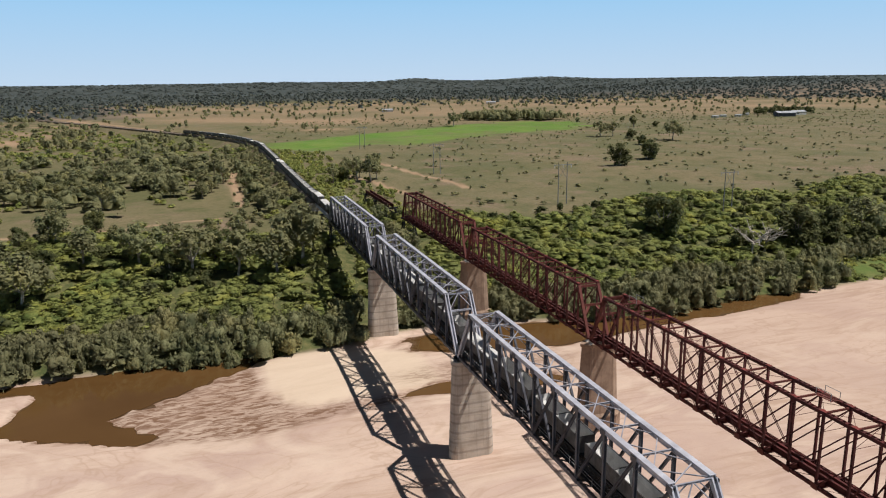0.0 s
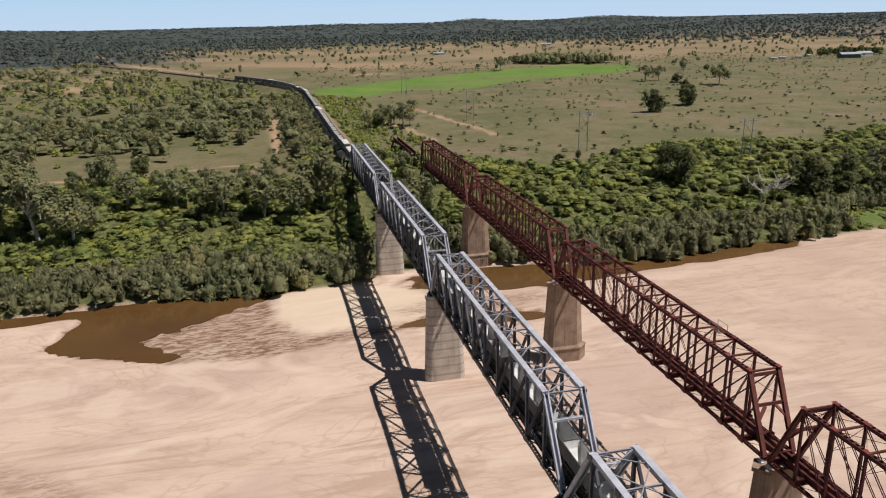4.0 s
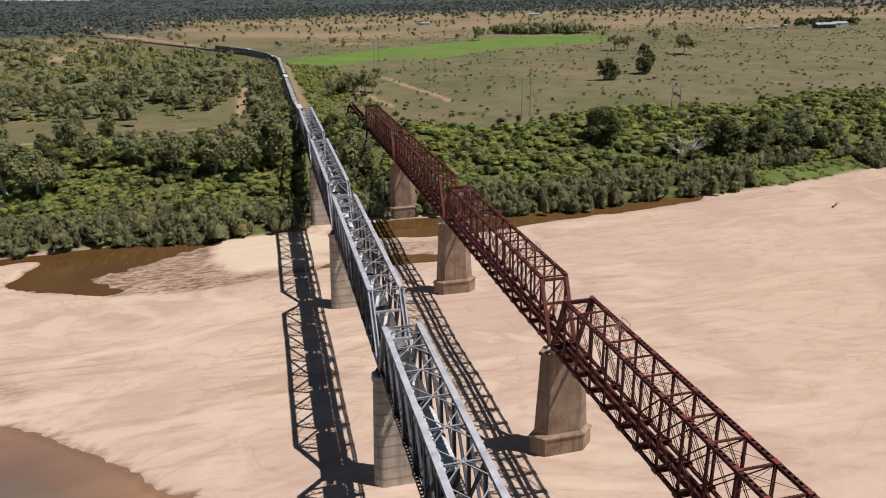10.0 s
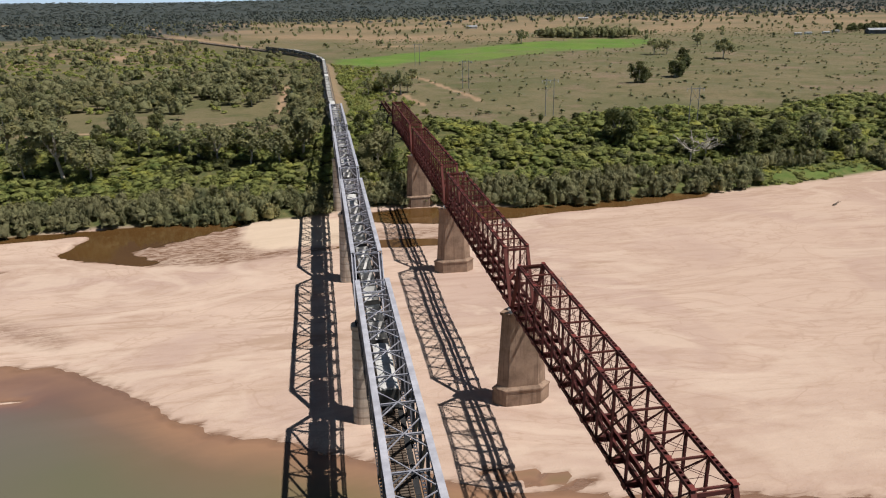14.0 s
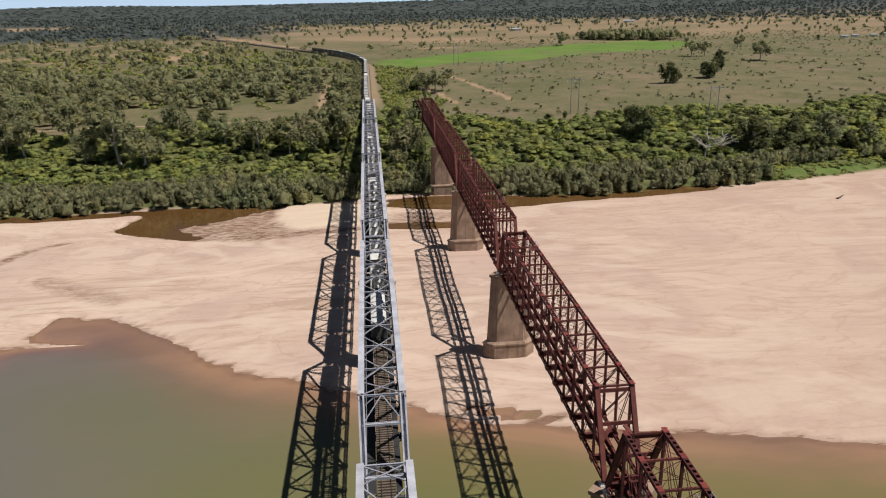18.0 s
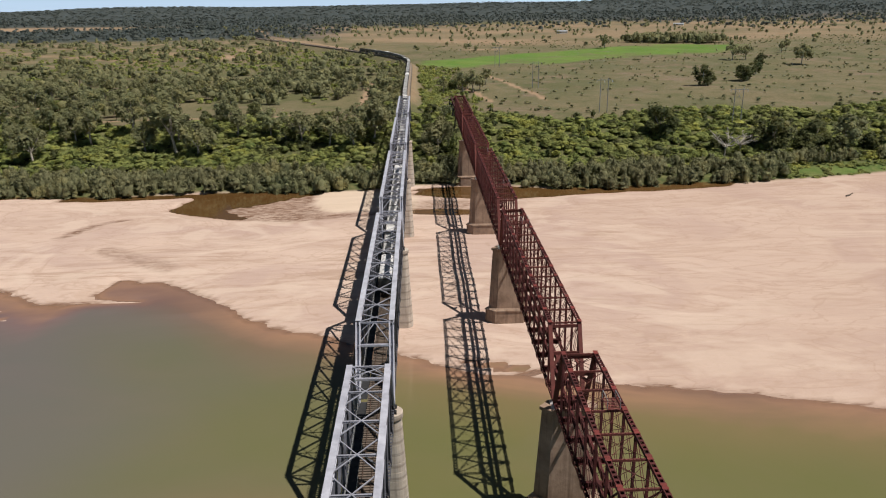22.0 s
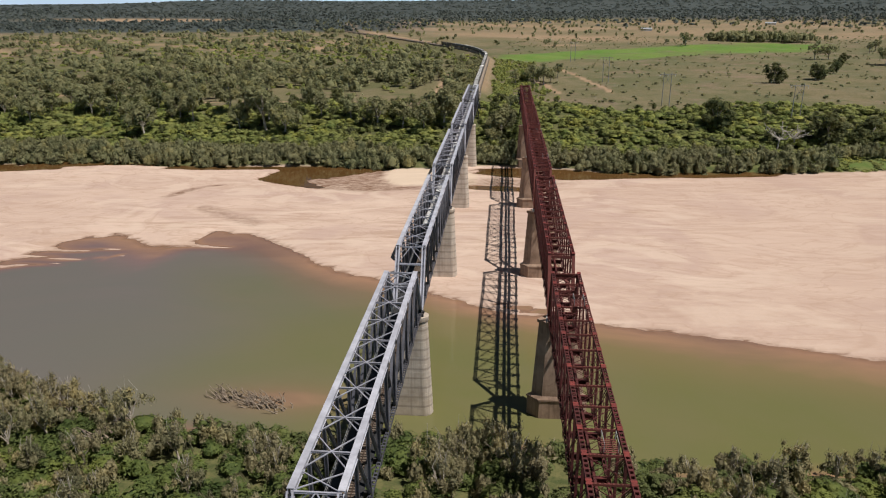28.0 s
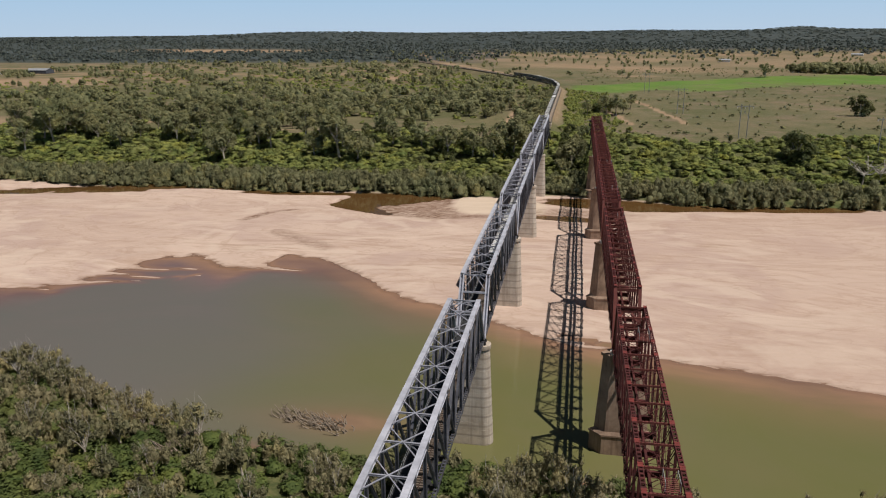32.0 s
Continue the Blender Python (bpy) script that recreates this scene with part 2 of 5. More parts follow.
def leaf_material(name, a, b, c, thin=0.44):
    """Foliage: colour differs from leaf to leaf and from plant to plant, with shade between sprays painted in."""
    m = material(name, 0.62)
    k = Nodes(m)
    col = k.mix(k.island(), a, b)
    col = k.mix(k.math("MULTIPLY", k.random(), 0.5), col, c)
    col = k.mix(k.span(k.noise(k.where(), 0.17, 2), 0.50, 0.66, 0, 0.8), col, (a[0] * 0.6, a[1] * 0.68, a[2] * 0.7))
    col = k.mix(k.span(k.noise(k.where(), 0.11, 2), 0.46, 0.34, 0, 0.75), col, (b[0] * 1.25, b[1] * 1.12, b[2] * 0.95))
    col = k.mix(k.span(k.noise(k.where(), 0.03, 3), 0.40, 0.65, 0, 0.6), col, c)
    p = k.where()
    # darker flecks painted where shade would sit between the sprays
    gap_shade = k.span(k.noise(p, 1.5, 3, 0.6), 0.50, 0.66, 0, 0.4)
    col = k.mix(gap_shade, col, (a[0] * 0.55, a[1] * 0.6, a[2] * 0.55))
    k.colour(col)
    k.bump(k.noise(p, 2.2, 3, 0.6), 0.8, 0.5)
    tr = k.n.new("ShaderNodeBsdfTranslucent")
    k.link(col, tr.inputs["Color"])
    mx = k.n.new("ShaderNodeMixShader")
    mx.inputs[0].default_value = thin
    k.link(k.bsdf.outputs[0], mx.inputs[1]), k.link(tr.outputs[0], mx.inputs[2])
    k.link(mx.outputs[0], k.n["Material Output"].inputs["Surface"])
    return m


def pier_material(name, base, dark, band):
    """Old concrete: level pour lines, runs of dirt down the face."""
    m = material(name, 0.9)
    k = Nodes(m)
    p = k.where()
    c = k.mix(k.span(k.noise(p, 0.35, 6, 0.65), 0.35, 0.7), base, dark)
    c = k.mix(k.span(k.noise(k.scaled(p, (1.3, 1.3, 0.06)), 1.0, 4, 0.6), 0.5, 0.78, 0, 0.75), c, (dark[0] * 0.55, dark[1] * 0.5, dark[2] * 0.5))
    if band:
        c = k.mix(k.span(k.wave(k.scaled(p, (0.02, 0.02, 1.0)), 0.16, 1.2, 2, 1.0, "Z"), 0.82, 0.97, 0, 0.4), c, (0.14, 0.11, 0.09))
        c = k.mix(k.span(k.noise(k.scaled(p, (0.1, 0.1, 1.2)), 0.8, 4), 0.52, 0.75, 0, 0.5), c, (0.42, 0.36, 0.30))
    k.colour(c)
    k.bump(k.noise(p, 1.6, 5), 0.4, 0.1)
    return m


GROUND, WATER = ground_material(), water_material()
SILVER = simple("silver_paint", (0.60, 0.60, 0.665), (0.36, 0.36, 0.41), 0.5, 0.45, 0.1, vary=0.25)
DULL = simple("dull_silver_paint", (0.46, 0.46, 0.52), (0.24, 0.24, 0.28), 0.7, 0.5, 0.1, vary=0.5)
# darker copy of the silver paint: shade on side members painted in
SHADED_SILVER = simple("shaded_silver_paint", (0.155, 0.155, 0.182), (0.05, 0.05, 0.06), 0.5, 0.5, 0.1, vary=0.4)
# floor steel: the shade under the deck is put into its dark colour
SHADED_FLOOR = simple("shaded_floor_steel", (0.085, 0.08, 0.08), (0.045, 0.042, 0.042), 0.6, 0.7)
RUST = simple("rusted_red_paint", (0.135, 0.031, 0.029), (0.050, 0.016, 0.015), 0.6, 0.8, 0.0, vary=0.4)
PLATE = simple("bright_red_rust", (0.20, 0.056, 0.047), (0.11, 0.036, 0.03), 0.9, 0.75, vary=0.3)
SPLICE = simple("crimson_primer", (0.25, 0.048, 0.040), (0.13, 0.03, 0.026), 0.9, 0.7, vary=0.5)
GREY_PIER = pier_material("grey_concrete", (0.60, 0.52, 0.44), (0.42, 0.345, 0.28), True)
RED_PIER = pier_material("buff_concrete", (0.39, 0.27, 0.195), (0.21, 0.14, 0.10), False)
TIMBER = simple("weathered_sleeper", (0.20, 0.15, 0.115), (0.10, 0.08, 0.065), 1.2, 0.9, vary=0.5)
RAIL = simple("rusty_rail", (0.16, 0.095, 0.065), (0.09, 0.06, 0.045), 2.0, 0.55, 0.5)
BALLAST = simple("ballast", (0.33, 0.26, 0.20), (0.19, 0.15, 0.12), 0.8, 0.95, bump=0.6)
DARK_STEEL = simple("dark_steel", (0.035, 0.034, 0.036), (0.02, 0.02, 0.022), 1.0, 0.6, 0.2)
BARK = simple("pale_bark", (0.55, 0.49, 0.42), (0.27, 0.22, 0.18), 1.5, 0.9)
DEADWOOD = simple("grey_deadwood", (0.31, 0.25, 0.19), (0.17, 0.13, 0.10), 1.5, 0.9)
PALEWOOD = simple("bleached_wood", (0.55, 0.50, 0.44), (0.35, 0.31, 0.27), 1.5, 0.85)
WAGON_ROOF = simple("white_wagon_roof", (0.74, 0.73, 0.72), (0.46, 0.45, 0.43), 0.6, 0.6, vary=0.4)
WAGON_SIDE = simple("grey_wagon_side", (0.15, 0.147, 0.145), (0.06, 0.056, 0.053), 0.7, 0.6, vary=0.6)
LOCO_PAINT = simple("dull_loco_paint", (0.13, 0.10, 0.06), (0.07, 0.06, 0.05), 0.7, 0.5)
ROOF_IRON = simple("roof_iron", (0.55, 0.57, 0.60), (0.38, 0.39, 0.41), 0.2, 0.45, 0.4)
SHED_WALL = simple("shed_wall", (0.10, 0.11, 0.13), (0.06, 0.065, 0.08), 0.3, 0.7)
WHITE_WALL = simple("white_wall", (0.75, 0.74, 0.72), (0.6, 0.58, 0.56), 0.3, 0.7)
POLE_GREY = simple("galvanised_pole", (0.36, 0.36, 0.36), (0.25, 0.25, 0.25), 0.6, 0.6, 0.3)
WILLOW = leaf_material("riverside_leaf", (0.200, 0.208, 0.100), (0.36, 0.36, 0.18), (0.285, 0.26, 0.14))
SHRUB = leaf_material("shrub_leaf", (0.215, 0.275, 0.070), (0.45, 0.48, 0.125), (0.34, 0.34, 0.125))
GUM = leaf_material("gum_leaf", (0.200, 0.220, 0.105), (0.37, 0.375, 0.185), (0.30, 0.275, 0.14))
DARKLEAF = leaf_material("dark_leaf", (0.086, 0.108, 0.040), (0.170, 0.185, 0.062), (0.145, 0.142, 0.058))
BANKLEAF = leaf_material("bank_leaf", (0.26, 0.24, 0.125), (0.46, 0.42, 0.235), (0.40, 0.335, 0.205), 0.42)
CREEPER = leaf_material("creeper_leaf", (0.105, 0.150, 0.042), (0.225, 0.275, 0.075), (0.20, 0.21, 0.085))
# blue-grey tint stands in for the air between here and far woods
HAZELEAF = leaf_material("hazy_distant_leaf", (0.112, 0.134, 0.118), (0.150, 0.172, 0.150), (0.130, 0.145, 0.130))

# ---- mesh helpers ----


def fast_mesh(name, verts, quads, mat, tris=False):
    """A mesh from arrays of corners and of four-cornered (or three-cornered) faces."""
    me = bpy.data.meshes.new(name)
    verts, quads = np.asarray(verts, np.float32), np.asarray(quads, np.int32)
    k = quads.shape[1]
    me.vertices.add(len(verts)), me.loops.add(quads.size), me.polygons.add(len(quads))
    me.vertices.foreach_set("co", verts.ravel())
    me.loops.foreach_set("vertex_index", quads.ravel())
    me.polygons.foreach_set("loop_start", np.arange(0, quads.size, k, dtype=np.int32))
    me.update(calc_edges=True)
    me.materials.append(mat)
    return me


def bm_mesh(name, bm, mat):
    me = bpy.data.meshes.new(name)
    bm.to_mesh(me)
    bm.free()
    me.materials.append(mat)
    return me


def hold(name, m=None, **tags):
    """An empty thing at pose m."""
    ob = new(name)
    if m is not None:
        ob.matrix_world = m
    return tagged(ob, **tags)


def piece(name, me, parent, m=None, label=""):
    """One mesh object under a thing, at its pose m in the thing's own space."""
    ob = new(name, me)
    ob.parent = parent
    if m is not None:
        ob.matrix_basis = m
    return tagged(ob, label) if label else ob


def box_bm(sx, sy, sz, bevel=0.0, at=(0, 0, 0)):
    bm = bmesh.new()
    bmesh.ops.create_cube(bm, size=1.0, matrix=Matrix.Translation(at) @ Matrix.Diagonal((sx, sy, sz, 1)))
    if bevel:
        bmesh.ops.bevel(bm, geom=bm.edges[:], offset=bevel, segments=1, affect="EDGES")
    return bm


def boxes(name, items, mat):
    """Several boxes (size, place) in one mesh: for one member made of plates."""
    bm = bmesh.new()
    for (sx, sy, sz), at in items:
        bmesh.ops.create_cube(bm, size=1.0, matrix=Matrix.Translation(at) @ Matrix.Diagonal((sx, sy, sz, 1)))
    return bm_mesh(name, bm, mat)


def along(a, b, side=(1, 0, 0)):
    """The pose that lays a member (unit length on its z, from 0 to 1) from a to b, its x kept towards side."""
    a, b = Vector(a), Vector(b)
    z = b - a
    n = z.length
    z.normalize()
    x = Vector(side) - z * z.dot(Vector(side))
    if x.length < 1e-4:
        x = Vector((0, 1, 0)) - z * z.y
    x.normalize()
    y = z.cross(x)
    m = Matrix((x, y, z)).transposed().to_4x4()
    m.translation = a
    return m @ Matrix.Diagonal((1, 1, n, 1))


def i_section(name, w, h, t, mat):
    """Unit-length I member: flanges across x, web along y."""
    return boxes(name, [((w, t, 1), (0, h / 2 - t / 2, 0.5)), ((w, t, 1), (0, -h / 2 + t / 2, 0.5)), ((t, h - 2 * t, 1), (0, 0, 0.5))], mat)


def solid(name, w, h, mat):
    return boxes(name, [((w, h, 1), (0, 0, 0.5))], mat)


def laced(name, w, h, t, n, mat, lace=0.35):
    """Unit-length built-up member: two webs along y, joined by cross plates, n along it."""
    items = [((t, h, 1), (w / 2 - t / 2, 0, 0.5)), ((t, h, 1), (-w / 2 + t / 2, 0, 0.5))]
    for i in range(n):
        for s in (1, -1):
            items.append(((w - 2 * t, t, lace / n), (0, s * (h / 2 - t / 2), (i + 0.5) / n)))
    return boxes(name, items, mat)


# ---- the lie of the land ----
STEP = 72.5
PIER_Y = [-6.0 - STEP * k for k in range(-1, 5)]
GREY_X, RED_X = 0.7, 28.86
RED_DY, RED_DZ = 0.95, -0.55
BED_Z = 1.45
WATER_Z = BED_Z - 0.5


def smooth(a, b, v):
    u = np.clip((v - a) / (b - a), 0, 1)
    return u * u * (3 - 2 * u)


def wob(x, y, s, seed=0.0):
    """Cheap smooth unevenness, about -1 to 1, waves of about s metres."""
    a, b = x / s * 6.28, y / s * 6.28
    return (np.sin(a + 1.7 * np.sin(b * 0.7 + seed) + seed) + np.sin(b * 1.1 + 1.3 * np.sin(a * 0.8 + 2 * seed)) + np.sin(0.7 * (a + b) + 3 * seed)) / 3


def far_bank(x):
    return -8 - 5 * np.cos((x - 20) / 28) * np.exp(-((x - 10) / 60) ** 2) * -1 - 5 * smooth(30, 100, x) + 12 * smooth(120, 230, x) + 2.5 * np.sin(x / 17)


def sand_edge(x):
    """Where the sand ends at the main channel."""
    kx = (-420, -200, -170, -150, -138, -131, -122, -113, -104, -97, -90, -85, -81, -70, -59, -52, -45, -37, -29, -17, 4, 21, 34, 51, 76, 95, 260)
    ky = (-168, -166, -163, -157, -150, -136, -122, -119, -124, -130, -131, -124, -114, -117, -122, -130, -136, -144, -150, -155, -167, -175, -179, -184, -190, -195, -215)
    return np.interp(x, kx, ky)


def spits(x, y):
    """Low tongues of sand left by the falling water along the channel's edge."""
    z = 0 * x
    for ax, ay, bx, by, w in ((-176, -156, -136, -161, 4.5), (-152, -153, -114, -149, 4.4), (-142, -144, -107, -142.5, 3.8), (-134, -136, -105, -135, 3.4), (-105, -142, -98, -139, 1.1),
                              (-96, -123, -68, -132, 5.5), (-190, -163, -168, -170, 2.5), (12, -170, 38, -180.5, 2.6)):
        dx, dy = bx - ax, by - ay
        u = np.clip(((x - ax) * dx + (y - ay) * dy) / (dx * dx + dy * dy), 0, 1)
        d = np.hypot(x - ax - u * dx, y - ay - u * dy + 1.2 * np.sin(u * 7 + ax)) / (w * (1.3 - 1.1 * u))
        z = np.maximum(z, np.exp(-d * d))
    return z


def inside(x, y, pts, soft):
    """1 within the outline, 0 outside it, over a border about soft metres wide."""
    x, y = np.asarray(x, float), np.asarray(y, float)
    odd, d = np.zeros(x.shape, bool), np.full(x.shape, 1e9)
    for (ax, ay), (bx, by) in zip(pts, pts[1:] + pts[:1]):
        odd ^= ((ay > y) != (by > y)) & (x < (bx - ax) * (y - ay) / (by - ay + 1e-9) + ax)
        u = np.clip(((x - ax) * (bx - ax) + (y - ay) * (by - ay)) / ((bx - ax) ** 2 + (by - ay) ** 2), 0, 1)
        d = np.minimum(d, np.hypot(x - ax - u * (bx - ax), y - ay - u * (by - ay)))
    return smooth(-soft, soft, np.where(odd, d, -d))


SPIT = [(-35, -17), (-34, -33), (-31, -44), (-26, -47), (-10, -46), (6, -43), (6, -20), (-18, -11)]
POOL = [(-91, -35), (-84, -11), (-60, -8), (-28, -9), (-36, -16), (-47, -23), (-60, -33), (-71, -37), (-66, -44), (-58, -52), (-64, -52), (-75, -46), (-88, -39)]
RIPPLES = [(-72, -37), (-60, -33), (-36, -16), (-36, -33), (-32, -44), (-27, -48), (-12, -47), (4, -45), (4, -48), (-11, -52), (-20, -53), (-37, -57), (-46, -57), (-60, -53), (-67, -45)]


def near_bank(x):
    return -232 + 20 * smooth(-40, -100, x) - 5 * smooth(10, 70, x) + 2 * np.sin(x / 9.0)


def pool(x, y):
    """Depth that the still pools below the far bank have worn into the sand."""
    def blob(cx, cy, rx, ry, a):
        c, s = math.cos(a), math.sin(a)
        u, v = ((x - cx) * c + (y - cy) * s) / rx, (-(x - cx) * s + (y - cy) * c) / ry
        return np.exp(-((u * u + v * v) ** 2))
    d = 1.5 * inside(x + 1.5 * wob(x, y, 9, 0.3), y + 1.2 * wob(x, y, 7, 1.3), POOL, 3.0) + 0.8 * blob(25, -173.0, 9, 1.4, -0.36) + 0.75 * blob(2, -46.5, 12, 1.3, 0.12) + 1.25 * blob(19, -48, 20, 4.2, -0.14)
    d = d + 1.5 * blob(34, -19, 34, 10.5, -0.12) + 1.4 * blob(95, -18, 62, 7.0, 0.08) + 1.2 * blob(-112, -15, 40, 4.5, 0.06) + 1.2 * blob(-172, -9, 40, 4.5, -0.05) + 1.7 * blob(-226, -22, 52, 11.0, 0.24) + 1.3 * blob(-330, -50, 60, 9, 0.26)
    d = d * (1 + 0.35 * wob(x, y, 14, 0.7))
    return d


def damp(x, y):
    """Rippled, damp sand beside the pools."""
    d = inside(x + wob(x, y, 6, 0.9), y + wob(x, y, 5, 0.4), RIPPLES, 2.0) + 0.8 * np.exp(-(((x - 20) / 24) ** 2 + ((y + 38) / 6) ** 2) ** 2)
    d = d + near_line(x, y, -118, -70, -112, -57, 2.6) + 0.7 * near_line(x, y, -112, -57, -104, -50, 2.2) + 0.5 * near_line(x, y, -96, -86, -70, -104, 5)
    return np.clip(d, 0, 1) * (0.75 + 0.25 * wob(x, y, 16, 0.2))


def height(x, y):
    fb, se, nb = far_bank(x), sand_edge(x), near_bank(x)
    se = se + (2.2 * wob(x + y, y, 31, 0.4) + 1.6 * wob(x - y, y, 11, 0.9)) * (0.5 + 0.5 * smooth(-40, -90, x)) + 0.5 * wob(x, y, 9, 0.5)
    sand = 0.15 + 0.22 * wob(x, y * 1.6, 60, 1.0) + 0.10 * wob(x, y * 2.2, 23, 2.0)
    sand = sand + 0.9 * smooth(80, 260, x) * smooth(-120, -40, y) + 0.5 * smooth(-100, -200, x)
    shore = np.clip((y - se + 0.6) / 13, 0, 1) ** 0.62
    z = BED_Z - 0.62 + (sand + 0.62) * shore - 2.4 * smooth(3.0, -30, y - se)
    bars = spits(x, y)
    z = np.maximum(z, z * (1 - bars) + (BED_Z - 0.28 + 0.1 * wob(x, y, 17, 0.2)) * bars)
    z = z - pool(x, y) * 1.0 - 0.25 * damp(x, y) + 0.35 * np.exp(-(((x + 24) / 14) ** 2 + ((y + 30) / 16) ** 2) ** 2)
    up = smooth(0, 4, y - fb) * 1.6 + smooth(2, 95, y - fb) * (12.2 + 1.0 * wob(x, y, 90)) + smooth(60, 500, y) * 1.0
    z = z + up
    near = smooth(0, 5, nb - y) * 3.2 + smooth(3, 75, nb - y) * (9.8 + 1.2 * wob(x, y, 50))
    z = z + near + 2.0 * np.exp(-(((x + 24) / 16) ** 2 + ((y + 221) / 6) ** 2))
    r = np.hypot(x, y + 300)
    z = z + smooth(2300, 4600, r) * (55 - 8 * smooth(-300, -1800, x) + 1.0 * wob(x, y, 2600, 0.6))
    for hx, hy, hr, hh in ((1258, 4300, 180, 20), (2115, 4200, 260, 20), (-1750, 4150, 420, 20), (-1300, 4300, 300, 9), (420, 4450, 260, 6)):
        z = z + hh * np.exp(-(((x - hx) ** 2 + (y - hy) ** 2) / hr**2))
    # low embankment under the line
    tx = track_x(y)
    bank = smooth(15.0, 2.8, np.abs(x - tx)) * smooth(100, 118, y) * smooth(1700, 1500, y)
    return z * (1 - bank) + (21.2 - 3.5 * smooth(600, 1400, y)) * bank


def track_x(y):
    """The line runs straight off the bridge, then bends to the west."""
    y0, r, a = 370.0, 457.0, radians(24)
    u = np.clip(y - y0, 0, r * math.sin(a))
    arc = -(r - np.sqrt(r * r - u * u))
    return GREY_X - 1.3 * smooth(66, 140, y) + arc - np.clip(y - y0 - r * math.sin(a), 0, None) * math.tan(a)


def stretch(parts):
    out = []
    for a, b, step in parts:
        out.append(np.arange(a, b, step))
    return np.unique(np.concatenate(out))


GX = stretch([(-4600, -1000, 120), (-1000, -420, 24), (-420, -230, 5), (-230, 240, 2.4), (240, 340, 5), (340, 460, 6), (460, 1300, 24), (1300, 4700, 120)])
GY = stretch([(-1500, -450, 60), (-450, -330, 6), (-330, -250, 5), (-250, 6, 2.0), (6, 130, 4.0), (130, 330, 6), (330, 1000, 12), (1000, 2000, 40), (2000, 4601, 120)])


def grid_faces(nx, ny):
    i = np.arange(nx * ny).reshape(ny, nx)
    return np.stack([i[:-1, :-1], i[:-1, 1:], i[1:, 1:], i[1:, :-1]], -1).reshape(-1, 4)


def near_line(x, y, ax, ay, bx, by, w):
    """1 within about w metres of the line from a to b, falling off outside."""
    dx, dy = bx - ax, by - ay
    u = np.clip(((x - ax) * dx + (y - ay) * dy) / (dx * dx + dy * dy), 0, 1)
    return smooth(w, w * 0.5, np.hypot(x - ax - u * dx, y - ay - u * dy))


def clearing(x, y):
    """Open dry grass between the bank's trees and the woodland."""
    return np.exp(-(((x + 108) / 76) ** 2 + ((y - 140) / 33) ** 2) ** 2)


def west_field(x, y):
    return np.exp(-(((x + 1180) / 360) ** 2 + ((y - 2080) / 130) ** 2) ** 2)


def west_woods(x, y):
    """Closed gum woods beyond the western paddocks."""
    return smooth(1080, 1260, y + 60 * wob(x, y, 160, 0.7)) * smooth(-90, -190, x + 0.09 * (y - 1150) + 40 * wob(x, y, 120, 1.2)) * (1 - west_field(x, y))


def scrub_mask(x, y):
    fb = far_bank(x)
    m = smooth(-5, -1, y - fb) * smooth(112 + 14 * wob(x, y, 60), 80, y - fb + 0 * x)
    m = np.maximum(m, smooth(0, 4, near_bank(x) - y))
    west = smooth(10, -15, x - track_x(y)) * smooth(60, 100, y) * smooth(900, 500, y)
    clear = clearing(x, y) + np.exp(-(((x + 60) / 30) ** 2 + ((y - 118) / 18) ** 2) ** 2)
    far = 0.95 * smooth(2000, 2400, np.hypot(x, y + 300)) * (1 - west_field(x, y))
    m = np.maximum(m, far)
    return np.maximum(m * (1 - 0.9 * clearing(x, y)), west * (0.22 + 0.26 * wob(x, y, 70)) * (1 - np.clip(clear, 0, 1)))


def lush_mask(x, y):
    field = inside(x + 14 * wob(x, y, 60, 0.4), y + 16 * wob(x, y, 75, 1.4), [(2, 470), (31, 432), (134, 453), (210, 498), (300, 530), (400, 590), (445, 700), (380, 735), (285, 700), (215, 655), (134, 600), (40, 548)], 10.0)
    field = field * smooth(-4, 12, x - track_x(y) - 14)
    return np.maximum(field, 0.55 * np.exp(-(((x - 200) / 60) ** 2 + ((y + 2) / 9) ** 2)))


